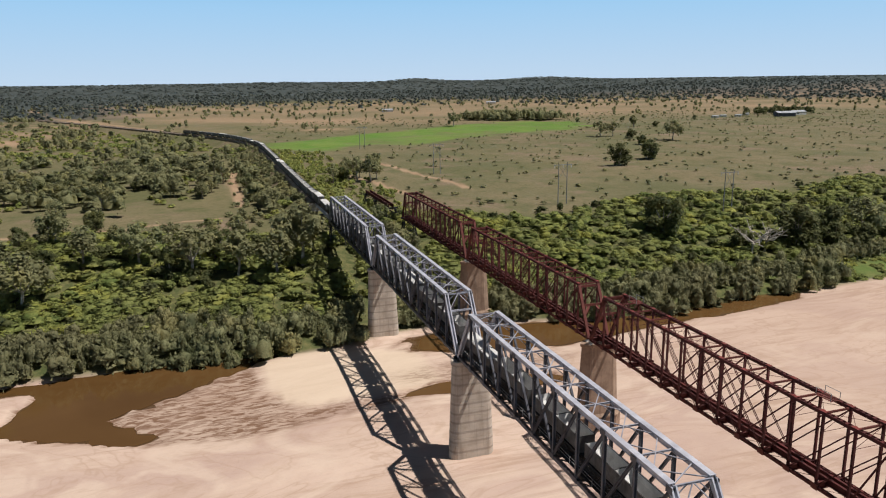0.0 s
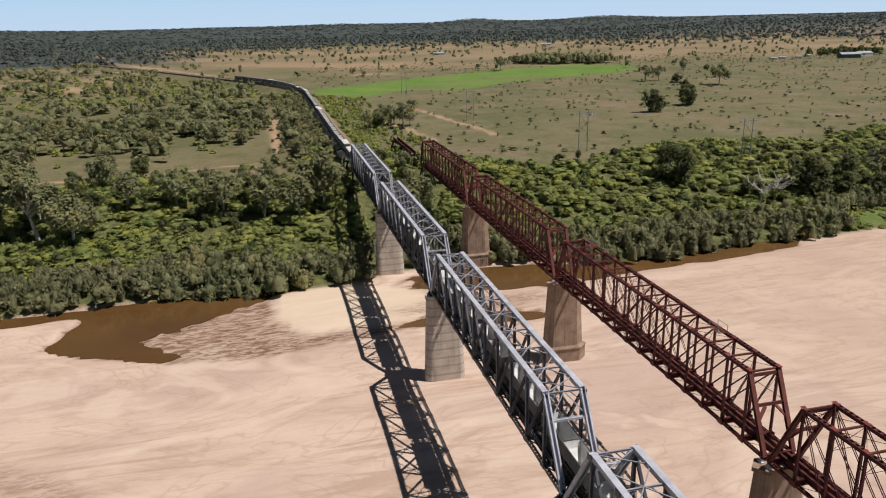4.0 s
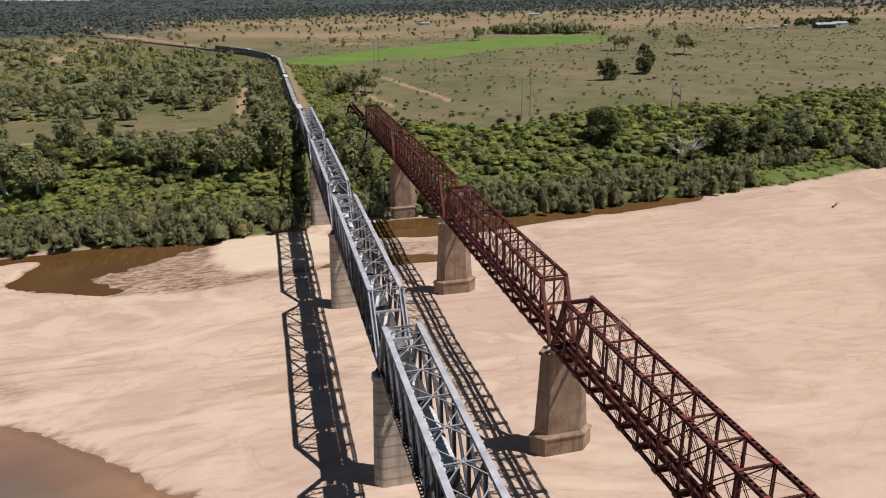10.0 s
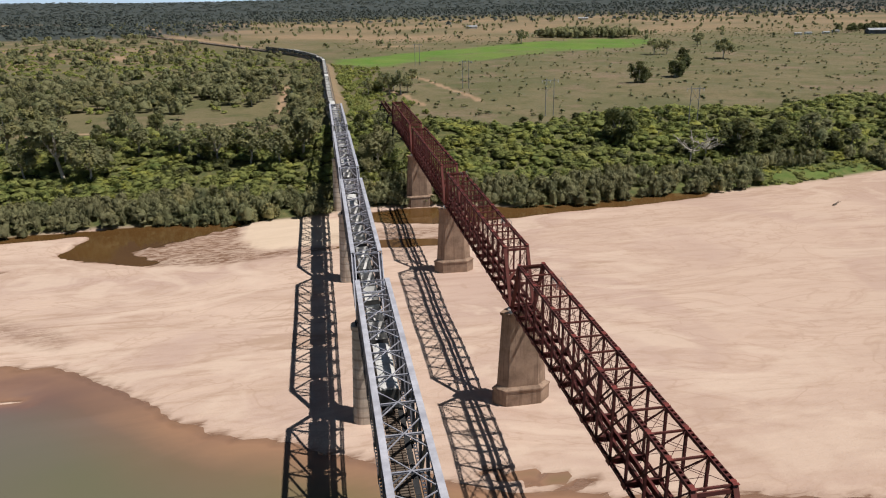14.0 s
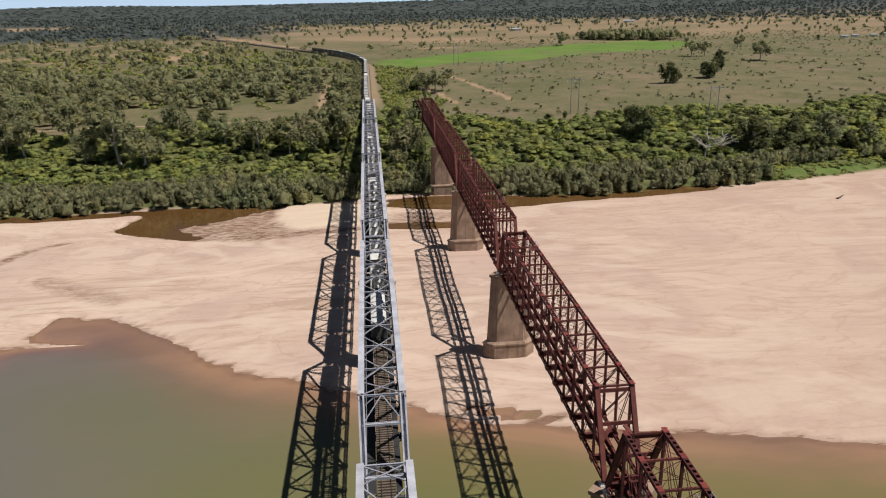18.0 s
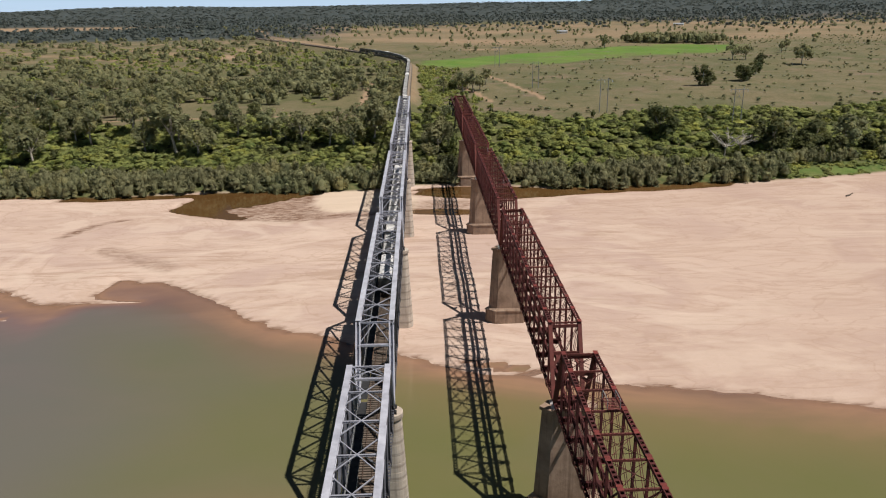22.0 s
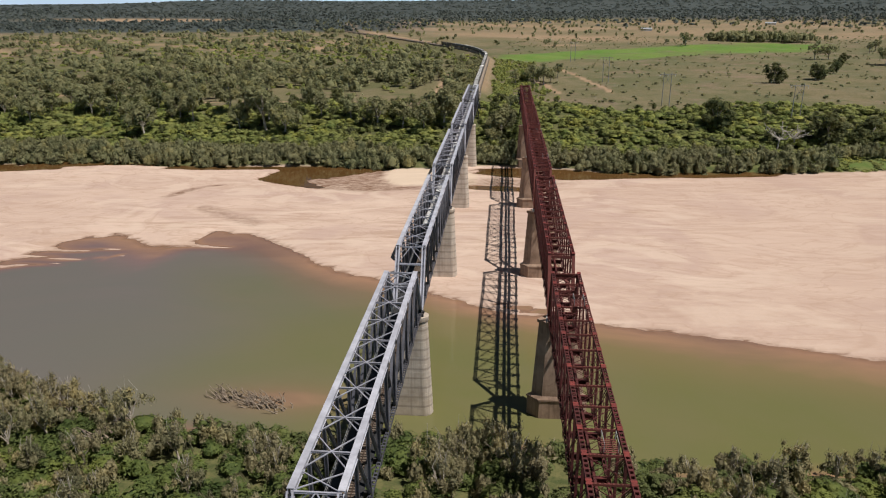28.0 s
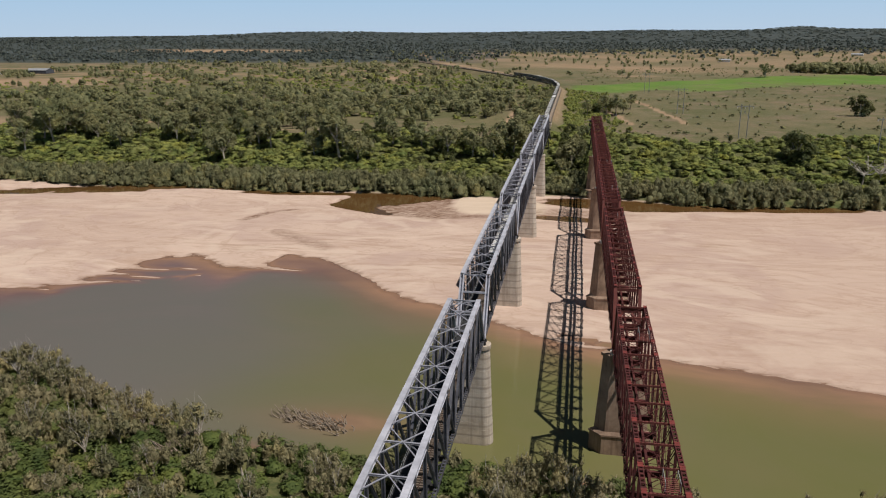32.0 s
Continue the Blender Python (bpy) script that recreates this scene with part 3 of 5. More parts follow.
def soil_mask(x, y):
    s = near_line(x, y, 40, 240, 49, 208, 3.0) + near_line(x, y, 49, 208, 55, 166, 2.5) + near_line(x, y, 70, 330, 84, 241, 3.0) + near_line(x, y, 84, 241, 91, 168, 2.6)
    s = s + near_line(x, y, -27, 310, -30, 246, 3.6) + near_line(x, y, -30, 246, -29, 160, 4.0) + near_line(x, y, -40, 125, -75, 115, 2.2) + near_line(x, y, -75, 115, -180, 106, 2.2)
    s = s + 0.55 * smooth(6, 2, np.abs(x - track_x(y) - 4)) * smooth(110, 140, y) * smooth(1700, 1400, y)
    s = s + 0.7 * near_line(x, y, -90, 760, -330, 1330, 14) + near_line(x, y, -330, 1330, -420, 1800, 16)
    s = s + np.exp(-(((x - 95) / 30) ** 2 + ((y - 700) / 22) ** 2)) + np.exp(-(((x + 56) / 7) ** 2 + ((y + 268) / 5) ** 2))
    s = s + 0.85 * smooth(680, 850, y) * smooth(2400, 1600, y) * smooth(-180, -20, x + 0.22 * (y - 800)) * (0.5 + 0.45 * wob(x, y, 330))
    s = s + 0.8 * np.exp(-(((x + 470) / 150) ** 2 + ((y - 120) / 34) ** 2) ** 2) + 0.8 * np.exp(-(((x + 720) / 130) ** 2 + ((y - 530) / 95) ** 2) ** 2) + 0.5 * np.exp(-(((x + 240) / 60) ** 2 + ((y - 640) / 60) ** 2))
    s = s + near_line(x, y, -260, 178, -200, 160, 4.0) + near_line(x, y, -334, 155, -240, 128, 3.0) + near_line(x, y, -651, 480, -560, 440, 6) + near_line(x, y, -651, 480, -800, 560, 6) + near_line(x, y, -560, 440, -640, 560, 6)
    for px, py, pr in ((-153, 22, 4.5), (-124, 12, 4.5), (-130, -1, 4.0), (-155, 44, 3.5)):
        s = s + np.exp(-(((x - px) / (1.6 * pr)) ** 2 + ((y - py) / pr) ** 2))
    s = s + west_field(x, y) + 0.6 * smooth(440, 560, y) * smooth(1200, 1050, y) * smooth(-90, -200, x) * smooth(-0.1, 0.5, wob(x, y, 110, 1.6))
    return np.clip(s, 0, 1)


X, Y = np.meshgrid(GX, GY)
Z = height(X, Y)
ground_me = fast_mesh("ground", np.stack([X, Y, Z], -1).reshape(-1, 3), grid_faces(len(GX), len(GY)), GROUND)
in_river = smooth(-0.5, -4.5, Y - far_bank(X)) * smooth(1.0, -2.5, near_bank(X) - Y)
wetness = np.maximum(smooth(0.10, -0.02, Z - WATER_Z), 1.0 * damp(X, Y)) * in_river
ruddy = smooth(10, 150, X + 12 * wob(X, Y, 70, 0.8)) * (0.75 + 0.25 * wob(X, Y, 55, 2.2))
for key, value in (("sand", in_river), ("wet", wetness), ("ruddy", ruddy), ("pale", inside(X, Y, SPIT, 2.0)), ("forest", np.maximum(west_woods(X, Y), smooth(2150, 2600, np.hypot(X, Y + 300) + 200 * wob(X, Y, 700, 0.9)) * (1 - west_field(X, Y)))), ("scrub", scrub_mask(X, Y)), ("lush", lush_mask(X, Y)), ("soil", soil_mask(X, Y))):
    ground_me.attributes.new(key, "FLOAT", "POINT").data.foreach_set("value", np.clip(value, 0, 1).astype(np.float32).ravel())
for p in ground_me.polygons:
    p.use_smooth = True
tagged(new("ground", ground_me), "pale river sand between scrubby banks and dry grass plain", "ground", kind="structure")

WX = stretch([(-1000, -330, 12), (-330, 340, 2.5), (340, 1200, 12)])
WY = stretch([(-262, 18, 2.5)])
X, Y = np.meshgrid(WX, WY)
water_me = fast_mesh("water", np.stack([X, Y, 0 * X + WATER_Z], -1).reshape(-1, 3), grid_faces(len(WX), len(WY)), WATER)
water_me.attributes.new("depth", "FLOAT", "POINT").data.foreach_set("value", np.clip(WATER_Z - height(X, Y), 0, 4).astype(np.float32).ravel())
water_me.attributes.new("west", "FLOAT", "POINT").data.foreach_set("value", smooth(10, -95, X + 12 * wob(X, Y, 60)).astype(np.float32).ravel())
water_me.attributes.new("still", "FLOAT", "POINT").data.foreach_set("value", smooth(-95, -80, Y).astype(np.float32).ravel())
tagged(new("water", water_me), "still olive-brown river water with muddy shallows", "water", kind="structure")


def level(x, y):
    return float(height(np.array([float(x)]), np.array([float(y)]))[0])


# ---- bridges ----
DECK_Z = 22.0
TOP_Z = 32.2


def truss_span(name, n, width, depth, mats, style, label):
    """One through-truss span, its length along y from 0 to -71.7, bottom chord centres at z 0."""
    ln = 71.7
    p = ln / n
    root = hold(name, label=label, category="truss span", group=name + "s of the bridge")
    w = width / 2
    if style == "silver":
        chord = boxes("top_chord", [((0.78, 0.06, 1), (0, 0.30, 0.5)), ((0.06, 0.58, 1), (0.29, -0.02, 0.5)), ((0.06, 0.58, 1), (-0.29, -0.02, 0.5)), ((0.2, 0.05, 1), (0.29, -0.30, 0.5)), ((0.2, 0.05, 1), (-0.29, -0.30, 0.5))], mats)
        # bottom chord, posts and diagonals take the silver with shade painted in
        low = laced("bottom_chord", 0.5, 0.55, 0.06, 100, SHADED_SILVER, 0.4)
        post = i_section("vertical", 0.34, 0.42, 0.07, SHADED_SILVER)
        diag = i_section("diagonal", 0.34, 0.34, 0.07, SHADED_SILVER)
        thin, strut = solid("lateral_brace", 0.13, 0.10, DULL), i_section("top_strut", 0.2, 0.24, 0.05, DULL)
        endp = boxes("end_post", [((0.72, 0.06, 1), (0, 0.28, 0.5)), ((0.06, 0.54, 1), (0.28, -0.02, 0.5)), ((0.06, 0.54, 1), (-0.28, -0.02, 0.5)), ((0.2, 0.05, 1), (0.28, -0.28, 0.5)), ((0.2, 0.05, 1), (-0.28, -0.28, 0.5))], mats)
        # floor beams and stringers painted as dark as the shade they lie in
        beam = i_section("floor_beam", 0.35, 0.85, 0.06, SHADED_FLOOR)
        stringer = i_section("stringer", 0.3, 0.6, 0.05, SHADED_FLOOR)
    else:
        chord = laced("top_chord", 0.58, 0.46, 0.10, 76, mats, 0.42)
        low = laced("bottom_chord", 0.42, 0.42, 0.09, 60, mats, 0.3)
        post = laced("vertical", 0.30, 0.30, 0.07, 14, mats, 0.3)
        diag = boxes("diagonal", [((0.05, 0.13, 1), (0.12, 0, 0.5)), ((0.05, 0.13, 1), (-0.12, 0, 0.5))], mats)
        thin, strut = solid("lateral_brace", 0.05, 0.05, mats), laced("top_strut", 0.2, 0.26, 0.05, 10, PLATE, 0.4)
        endp = i_section("end_post", 0.6, 0.5, 0.12, PLATE)
        beam = i_section("floor_beam", 0.42, 0.9, 0.07, mats)
        stringer = i_section("stringer", 0.34, 0.95, 0.05, mats)
    splice = boxes("splice_plate", [((0.66, 0.34, 0.03), (0, -0.28, 0)), ((0.66, 0.34, 0.03), (0, 0.28, 0)), ((0.5, 0.9, 0.02), (0, 0, -0.005))], SPLICE)
    # silver gussets use the shade-darkened copy too
    gusset = boxes("gusset_plate", [((0.05, 1.1, 0.8), (0, 0, 0))], SHADED_SILVER if style == "silver" else PLATE)
    for s in (-1, 1):
        x = s * w
        piece("top_chord", chord, root, along((x, -p, depth), (x, -ln + p, depth)))
        piece("bottom_chord", low, root, along((x, 0, 0), (x, -ln, 0)))
        piece("end_post", endp, root, along((x, -0.1, 0.1), (x, -p, depth)))
        piece("end_post", endp, root, along((x, -ln + 0.1, 0.1), (x, -ln + p, depth)))
        for i in range(1, n):
            piece("vertical", post, root, along((x, -i * p, 0.2), (x, -i * p, depth - 0.2), (0, 1, 0)))
            piece("gusset_plate", gusset, root, Matrix.Translation((x + s * 0.3, -i * p, 0.1)))
            if style == "silver":
                piece("gusset_plate", gusset, root, Matrix.Translation((x + s * 0.37, -i * p, depth - 0.3)))
            else:
                piece("splice_plate", splice, root, Matrix.Translation((x, -i * p, depth + 0.252)))
        mid = n / 2
        if style == "silver":
            for i in range(1, n - 1):
                a, b = (i, i + 1) if i + 0.5 < mid else (i + 1, i)
                piece("diagonal", diag, root, along((x, -a * p, depth - 0.3), (x, -b * p, 0.3)))
                if abs(i + 0.5 - mid) < 0.6:
                    piece("diagonal", diag, root, along((x, -b * p, depth - 0.3), (x, -a * p, 0.3)))
        else:
            for i in range(1, n):
                if i + 2 <= n - 1 and i + 1 <= mid + 1.6:
                    piece("diagonal", diag, root, along((x, -i * p, depth - 0.2), (x, -(i + 2) * p, 0.2)))
                if i - 2 >= 1 and i - 1 >= mid - 1.6:
                    piece("diagonal", diag, root, along((x, -i * p, depth - 0.2), (x, -(i - 2) * p, 0.2)))
            piece("diagonal", diag, root, along((x, -p, depth - 0.2), (x, -2 * p, 0.2)))
            piece("diagonal", diag, root, along((x, -ln + p, depth - 0.2), (x, -ln + 2 * p, 0.2)))
    for i in range(1, n):
        y = -i * p
        piece("top_strut", strut, root, along((-w, y, depth - 0.05), (w, y, depth - 0.05), (0, 1, 0)))
    if style == "silver":
        for i in range(1, n):
            y = -i * p
            lo, hi = max(-ln + p, y - p / 2), min(-p, y + p / 2)
            piece("lateral_brace", thin, root, along((-w, hi, depth + 0.05), (w, lo, depth + 0.05)))
            piece("lateral_brace", thin, root, along((w, hi, depth + 0.09), (-w, lo, depth + 0.09)))
            piece("knee_brace", thin, root, along((-w, y, depth - 1.7), (-w * 0.3, y, depth - 0.1)))
            piece("knee_brace", thin, root, along((w, y, depth - 1.7), (w * 0.3, y, depth - 0.1)))
    else:
        for i in range(1, n - 1):
            y = -i * p
            piece("lateral_brace", thin, root, along((-w, y, depth), (w, y - p, depth)))
            piece("lateral_brace", thin, root, along((w, y, depth + 0.05), (-w, y - p, depth + 0.05)))
            piece("sway_rod", thin, root, along((-w, y, depth - 2.6), (w, y, depth - 0.2)))
            piece("sway_rod", thin, root, along((w, y, depth - 2.6), (-w, y, depth - 0.2)))
            piece("sway_strut", thin, root, along((-w, y, depth - 2.6), (w, y, depth - 2.6)))
    # portals
    if style == "silver":
        pb = i_section("portal_beam", 0.3, 0.4, 0.06, mats)
        for ya, yb in ((0, -p), (-ln, -ln + p)):
            q = lambda f: ya + (yb - ya) * f
            piece("portal_beam", pb, root, along((-w, q(0.72), depth * 0.72), (w, q(0.72), depth * 0.72), (0, 0, 1)))
            piece("portal_brace", thin, root, along((-w, q(0.72), depth * 0.72), (0, q(1), depth)))
            piece("portal_brace", thin, root, along((w, q(0.72), depth * 0.72), (0, q(1), depth)))
    else:
        pb = boxes("portal_beam", [((0.5, 0.16, 1), (0, 0, 0.5))], PLATE)
        for ya, yb in ((0, -p), (-ln, -ln + p)):
            q = lambda f: ya + (yb - ya) * f
            for f in (0.60, 0.95):
                piece("portal_beam", pb, root, along((-w, q(f), depth * f), (w, q(f), depth * f), (0, 0, 1)))
            piece("portal_brace", thin, root, along((-w, q(0.62), depth * 0.62), (w, q(0.93), depth * 0.93)))
            piece("portal_brace", thin, root, along((w, q(0.62), depth * 0.62), (-w, q(0.93), depth * 0.93)))
            for s in (-1, 1):
                piece("portal_bracket", pb, root, along((s * w, q(0.42), depth * 0.42), (s * w * 0.35, q(0.58), depth * 0.58), (0, 1, 1)))
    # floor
    # silver span's bottom laterals share the painted floor shade
    low_brace = solid("bottom_lateral", 0.15, 0.12, SHADED_FLOOR) if style == "silver" else thin
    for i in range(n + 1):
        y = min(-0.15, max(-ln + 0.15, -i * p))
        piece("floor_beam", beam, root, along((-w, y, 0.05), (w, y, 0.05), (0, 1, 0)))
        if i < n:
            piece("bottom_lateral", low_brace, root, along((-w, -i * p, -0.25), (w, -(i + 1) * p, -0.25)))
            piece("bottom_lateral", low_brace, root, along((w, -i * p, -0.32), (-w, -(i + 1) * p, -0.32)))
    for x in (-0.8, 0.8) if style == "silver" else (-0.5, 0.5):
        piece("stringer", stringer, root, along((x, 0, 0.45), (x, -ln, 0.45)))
    return root


def ring(bm, pts, z):
    return [bm.verts.new((x, y, z)) for x, y in pts]


def lofted(name, rings, mat):
    """A closed column through rings of outline points at rising heights."""
    bm = bmesh.new()
    rows = [ring(bm, pts, z) for pts, z in rings]
    for a, b in zip(rows, rows[1:]):
        for i in range(len(a)):
            j = (i + 1) % len(a)
            bm.faces.new((a[i], a[j], b[j], b[i]))
    bm.faces.new(rows[-1])
    bm.faces.new(rows[0][::-1])
    return bm_mesh(name, bm, mat)


def stadium(hx, hy, n=13):
    c = hx - hy
    right = [(c + hy * math.cos(a), hy * math.sin(a)) for a in np.linspace(-math.pi / 2, math.pi / 2, n)]
    return right + [(-x, -y) for x, y in right]


def hexagon(hx, hy, nose):
    return [(hx, 0), (hx - nose, hy), (-hx + nose, hy), (-hx, 0), (-hx + nose, -hy), (hx - nose, -hy)]


def grey_pier(foot):
    """Round-ended concrete pier with pour lines and a cap drum."""
    rings = []
    z, top = foot, 20.3
    while z < top:
        f = (z - foot) / (top - foot)
        hx, hy = 4.75 - 1.0 * f, 1.85 - 0.5 * f
        zz = min(top, z + 1.52)
        rings += [(stadium(hx, hy), z), (stadium(hx - 0.05, hy - 0.03), zz - 0.06), (stadium(hx - 0.11, hy - 0.09), zz - 0.03)]
        z = zz
    root = hold("bridge_pier", label="round-ended concrete bridge pier with stained pour lines", category="bridge pier", group="piers of the silver bridge")
    piece("shaft", lofted("shaft", rings, GREY_PIER), root)
    piece("cap", lofted("cap", [(stadium(3.65, 1.25), top - 0.01), (stadium(3.95, 1.55), top + 0.15), (stadium(3.95, 1.55), top + 0.95), (stadium(3.8, 1.4), top + 1.05)], GREY_PIER), root)
    bed = boxes("bearing", [((0.9, 0.7, 0.35), (0, 0, 0.17)), ((0.5, 0.5, 0.3), (0, 0, 0.45))], DARK_STEEL)
    for x in (-2.6, 2.6):
        for y in (-0.75, 0.75):
            piece("bearing", bed, root, Matrix.Translation((x, y, top + 1.05)))
    return root


def red_pier(foot):
    root = hold("old_bridge_pier", label="buff concrete pier with pointed ends and stepped plinth", category="bridge pier", group="piers of the rusted bridge")
    piece("plinth", lofted("plinth", [(hexagon(5.75, 2.0, 2.2), foot), (hexagon(5.65, 1.95, 2.2), 5.2), (hexagon(5.85, 2.1, 2.2), 5.25), (hexagon(5.85, 2.1, 2.2), 5.55), (hexagon(4.9, 1.7, 1.9), 6.1)], RED_PIER), root)
    piece("shaft", lofted("shaft", [(hexagon(4.85, 1.66, 1.9), 6.05), (hexagon(3.95, 1.35, 1.4), 20.6)], RED_PIER), root)
    piece("cap", lofted("cap", [(hexagon(4.0, 1.4, 1.4), 20.6), (hexagon(4.3, 1.65, 1.5), 20.75), (hexagon(4.3, 1.65, 1.5), 21.3)], RED_PIER), root)
    bed = boxes("bearing", [((0.8, 0.9, 0.2), (0, 0, 0.1)), ((0.5, 0.5, 0.3), (0, 0, 0.35))], WHITE_WALL)
    for x in (-2.3, 2.3):
        for y in (-0.7, 0.7):
            piece("bearing", bed, root, Matrix.Translation((x, y, 21.3)))
    return root


grey_span = truss_span("silver_truss_span", 11, 4.95, TOP_Z - DECK_Z, SILVER, "silver", "silver-painted steel through truss span with cross bracing")
red_span = truss_span("rusted_truss_span", 15, 4.36, TOP_Z - DECK_Z, RUST, "red", "abandoned rust-red iron truss span with thin tie rods")
for i, y in enumerate(PIER_Y[:-1]):
    for span, x in ((grey_span, GREY_X), (red_span, RED_X)):
        m = Matrix.Translation((x, y - 0.4, DECK_Z) if x == GREY_X else (x, y - 0.4 + RED_DY, DECK_Z + RED_DZ))
        if i:
            copy_thing(span, m)
        else:
            span.matrix_basis = m
gp, rp = grey_pier(-3.4), red_pier(-3.4)
for i, y in enumerate(PIER_Y):
    if i == 0:
        continue
    for pier, x in ((gp, GREY_X), (rp, RED_X)):
        m = Matrix.Translation((x, y, 0) if x == GREY_X else (x, y + RED_DY, RED_DZ))
        if i > 1:
            copy_thing(pier, m)
        else:
            pier.matrix_basis = m

# track on the silver bridge and beyond it
def track_point(s):
    """Place and heading (from +y to the left) at s metres along the line from y = 0."""
    y0, r, a = 370.0, 457.0, radians(24)
    if s < y0:
        return float(track_x(np.array([float(s)]))[0]), s, 0.0
    if s < y0 + r * a:
        b = (s - y0) / r
        return GREY_X - 1.3 - r * (1 - math.cos(b)), y0 + r * math.sin(b), b
    d = s - y0 - r * a
    return GREY_X - 1.3 - r * (1 - math.cos(a)) - d * math.sin(a), y0 + r * math.sin(a) + d * math.cos(a), a


def rail_z(s):
    return DECK_Z + 1.25 - 3.5 * float(smooth(600, 1400, np.array([track_point(s)[1]]))[0])


def sweep(name, profile, stations, mat):
    """An outline (across, up) carried along the line through the stations."""
    verts, faces, k = [], [], len(profile)
    for s in stations:
        x, y, a = track_point(s)
        z = rail_z(s)
        for u, v in profile:
            verts.append((x + u * math.cos(a), y + u * math.sin(a), z + v))
    for i in range(len(stations) - 1):
        for j in range(k):
            q = (j + 1) % k
            faces.append((i * k + j, i * k + q, (i + 1) * k + q, (i + 1) * k + j))
    return fast_mesh(name, verts, faces, mat)


stations = list(np.arange(-296, 370, 6.0)) + list(np.arange(370, 565, 5.0)) + list(np.arange(565, 1500, 30.0))
track = hold("railway_track", label="narrow-gauge steel track on timber sleepers", category="railway track", kind="structure")
for u in (-0.565, 0.565):
    piece("rail", sweep("rail", [(u - 0.035, 0), (u + 0.035, 0), (u + 0.035, -0.16), (u - 0.035, -0.16)], stations, RAIL), track)
beyond = [s for s in stations if s >= 108]
tagged(new("ballast_bed", sweep("ballast_bed", [(-1.5, -0.3), (1.5, -0.3), (3.2, -1.6), (-3.2, -1.6)], beyond, BALLAST)), "brown stone ballast under the track", "ballast", kind="structure")
sv, sf = [], []
unit = np.array([[x, y, z] for z in (-0.31, -0.165) for x, y in ((-1.07, -0.12), (1.07, -0.12), (1.07, 0.12), (-1.07, 0.12))])
cube = np.array([[0, 1, 2, 3], [4, 5, 6, 7], [0, 1, 5, 4], [1, 2, 6, 5], [2, 3, 7, 6], [3, 0, 4, 7]])
slp = boxes("sleeper", [((2.14, 0.26, 0.2), (0, 0, -0.26))], TIMBER)
for j, s in enumerate(np.arange(-295.5, 640, 0.52)):
    x, y, a = track_point(s)
    m = Matrix.Translation((x, y, rail_z(s))) @ Matrix.Rotation(a, 4, "Z")
    if s < -142:
        piece("sleeper", slp, track, m)
    else:
        c, t = math.cos(a), math.sin(a)
        sv.append(unit @ np.array([[c, t, 0], [-t, c, 0], [0, 0, 1]]) + (x, y, rail_z(s)))
        sf.append(cube + 8 * len(sf))
tagged(piece("sleeper_row", fast_mesh("sleeper_row", np.concatenate(sv), np.concatenate(sf), TIMBER), track), kind="stuff")


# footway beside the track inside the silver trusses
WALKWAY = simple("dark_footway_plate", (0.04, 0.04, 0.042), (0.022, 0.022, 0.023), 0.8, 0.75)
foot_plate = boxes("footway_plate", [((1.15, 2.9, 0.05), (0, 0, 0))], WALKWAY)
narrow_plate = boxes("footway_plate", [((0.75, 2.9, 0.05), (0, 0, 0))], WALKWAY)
rail_post = boxes("rail_post", [((0.06, 0.06, 1.05), (0, 0, 0.52))], POLE_GREY)
hand_rail = solid("hand_rail", 0.05, 0.05, POLE_GREY)
for i, y in enumerate(PIER_Y[:-1]):
    way = hold("footway", Matrix.Translation((GREY_X, y - 0.4, DECK_Z + 1.0)), label="dark steel footway with pale handrail beside the track", category="footway", group="footways of the silver bridge")
    for k in range(24):
        piece("footway_plate", foot_plate, way, Matrix.Translation((-1.72, -1.5 - k * 2.98, 0)))
        piece("footway_plate", narrow_plate, way, Matrix.Translation((1.5, -1.5 - k * 2.98, 0)))
        piece("rail_post", rail_post, way, Matrix.Translation((-2.24, -1.5 - k * 2.98, 0)))
    for z in (0.55, 1.05):
        piece("hand_rail", hand_rail, way, along((-2.24, -0.3, z), (-2.24, -71.4, z)))

# approach spans: steel trestles, plate girders, abutments
def trestle(z0, z1):
    """Four raking steel legs with level and crossed bracing."""
    root = hold("steel_trestle", label="dark steel trestle tower with crossed bracing", category="trestle", group="trestles of the approaches")
    leg, brace = i_section("leg", 0.4, 0.4, 0.06, DARK_STEEL), solid("brace", 0.16, 0.16, DARK_STEEL)
    h = z1 - z0
    foot = [(-3.1, -1.9), (3.1, -1.9), (3.1, 1.9), (-3.1, 1.9)]
    head = [(-1.7, -1.1), (1.7, -1.1), (1.7, 1.1), (-1.7, 1.1)]
    at = lambda i, f: (foot[i][0] + (head[i][0] - foot[i][0]) * f, foot[i][1] + (head[i][1] - foot[i][1]) * f, h * f)
    for i in range(4):
        piece("leg", leg, root, along(at(i, 0), at(i, 1)))
        j = (i + 1) % 4
        for f in (0.0, 0.5):
            piece("brace", brace, root, along(at(i, f + 0.03), at(j, f + 0.47)))
            piece("brace", brace, root, along(at(j, f + 0.03), at(i, f + 0.47)))
            piece("brace", brace, root, along(at(i, f + 0.49), at(j, f + 0.49)))
    piece("cap_beam", boxes("cap_beam", [((5.6, 1.5, 0.5), (0, 0, h + 0.25))], DARK_STEEL), root)
    return root


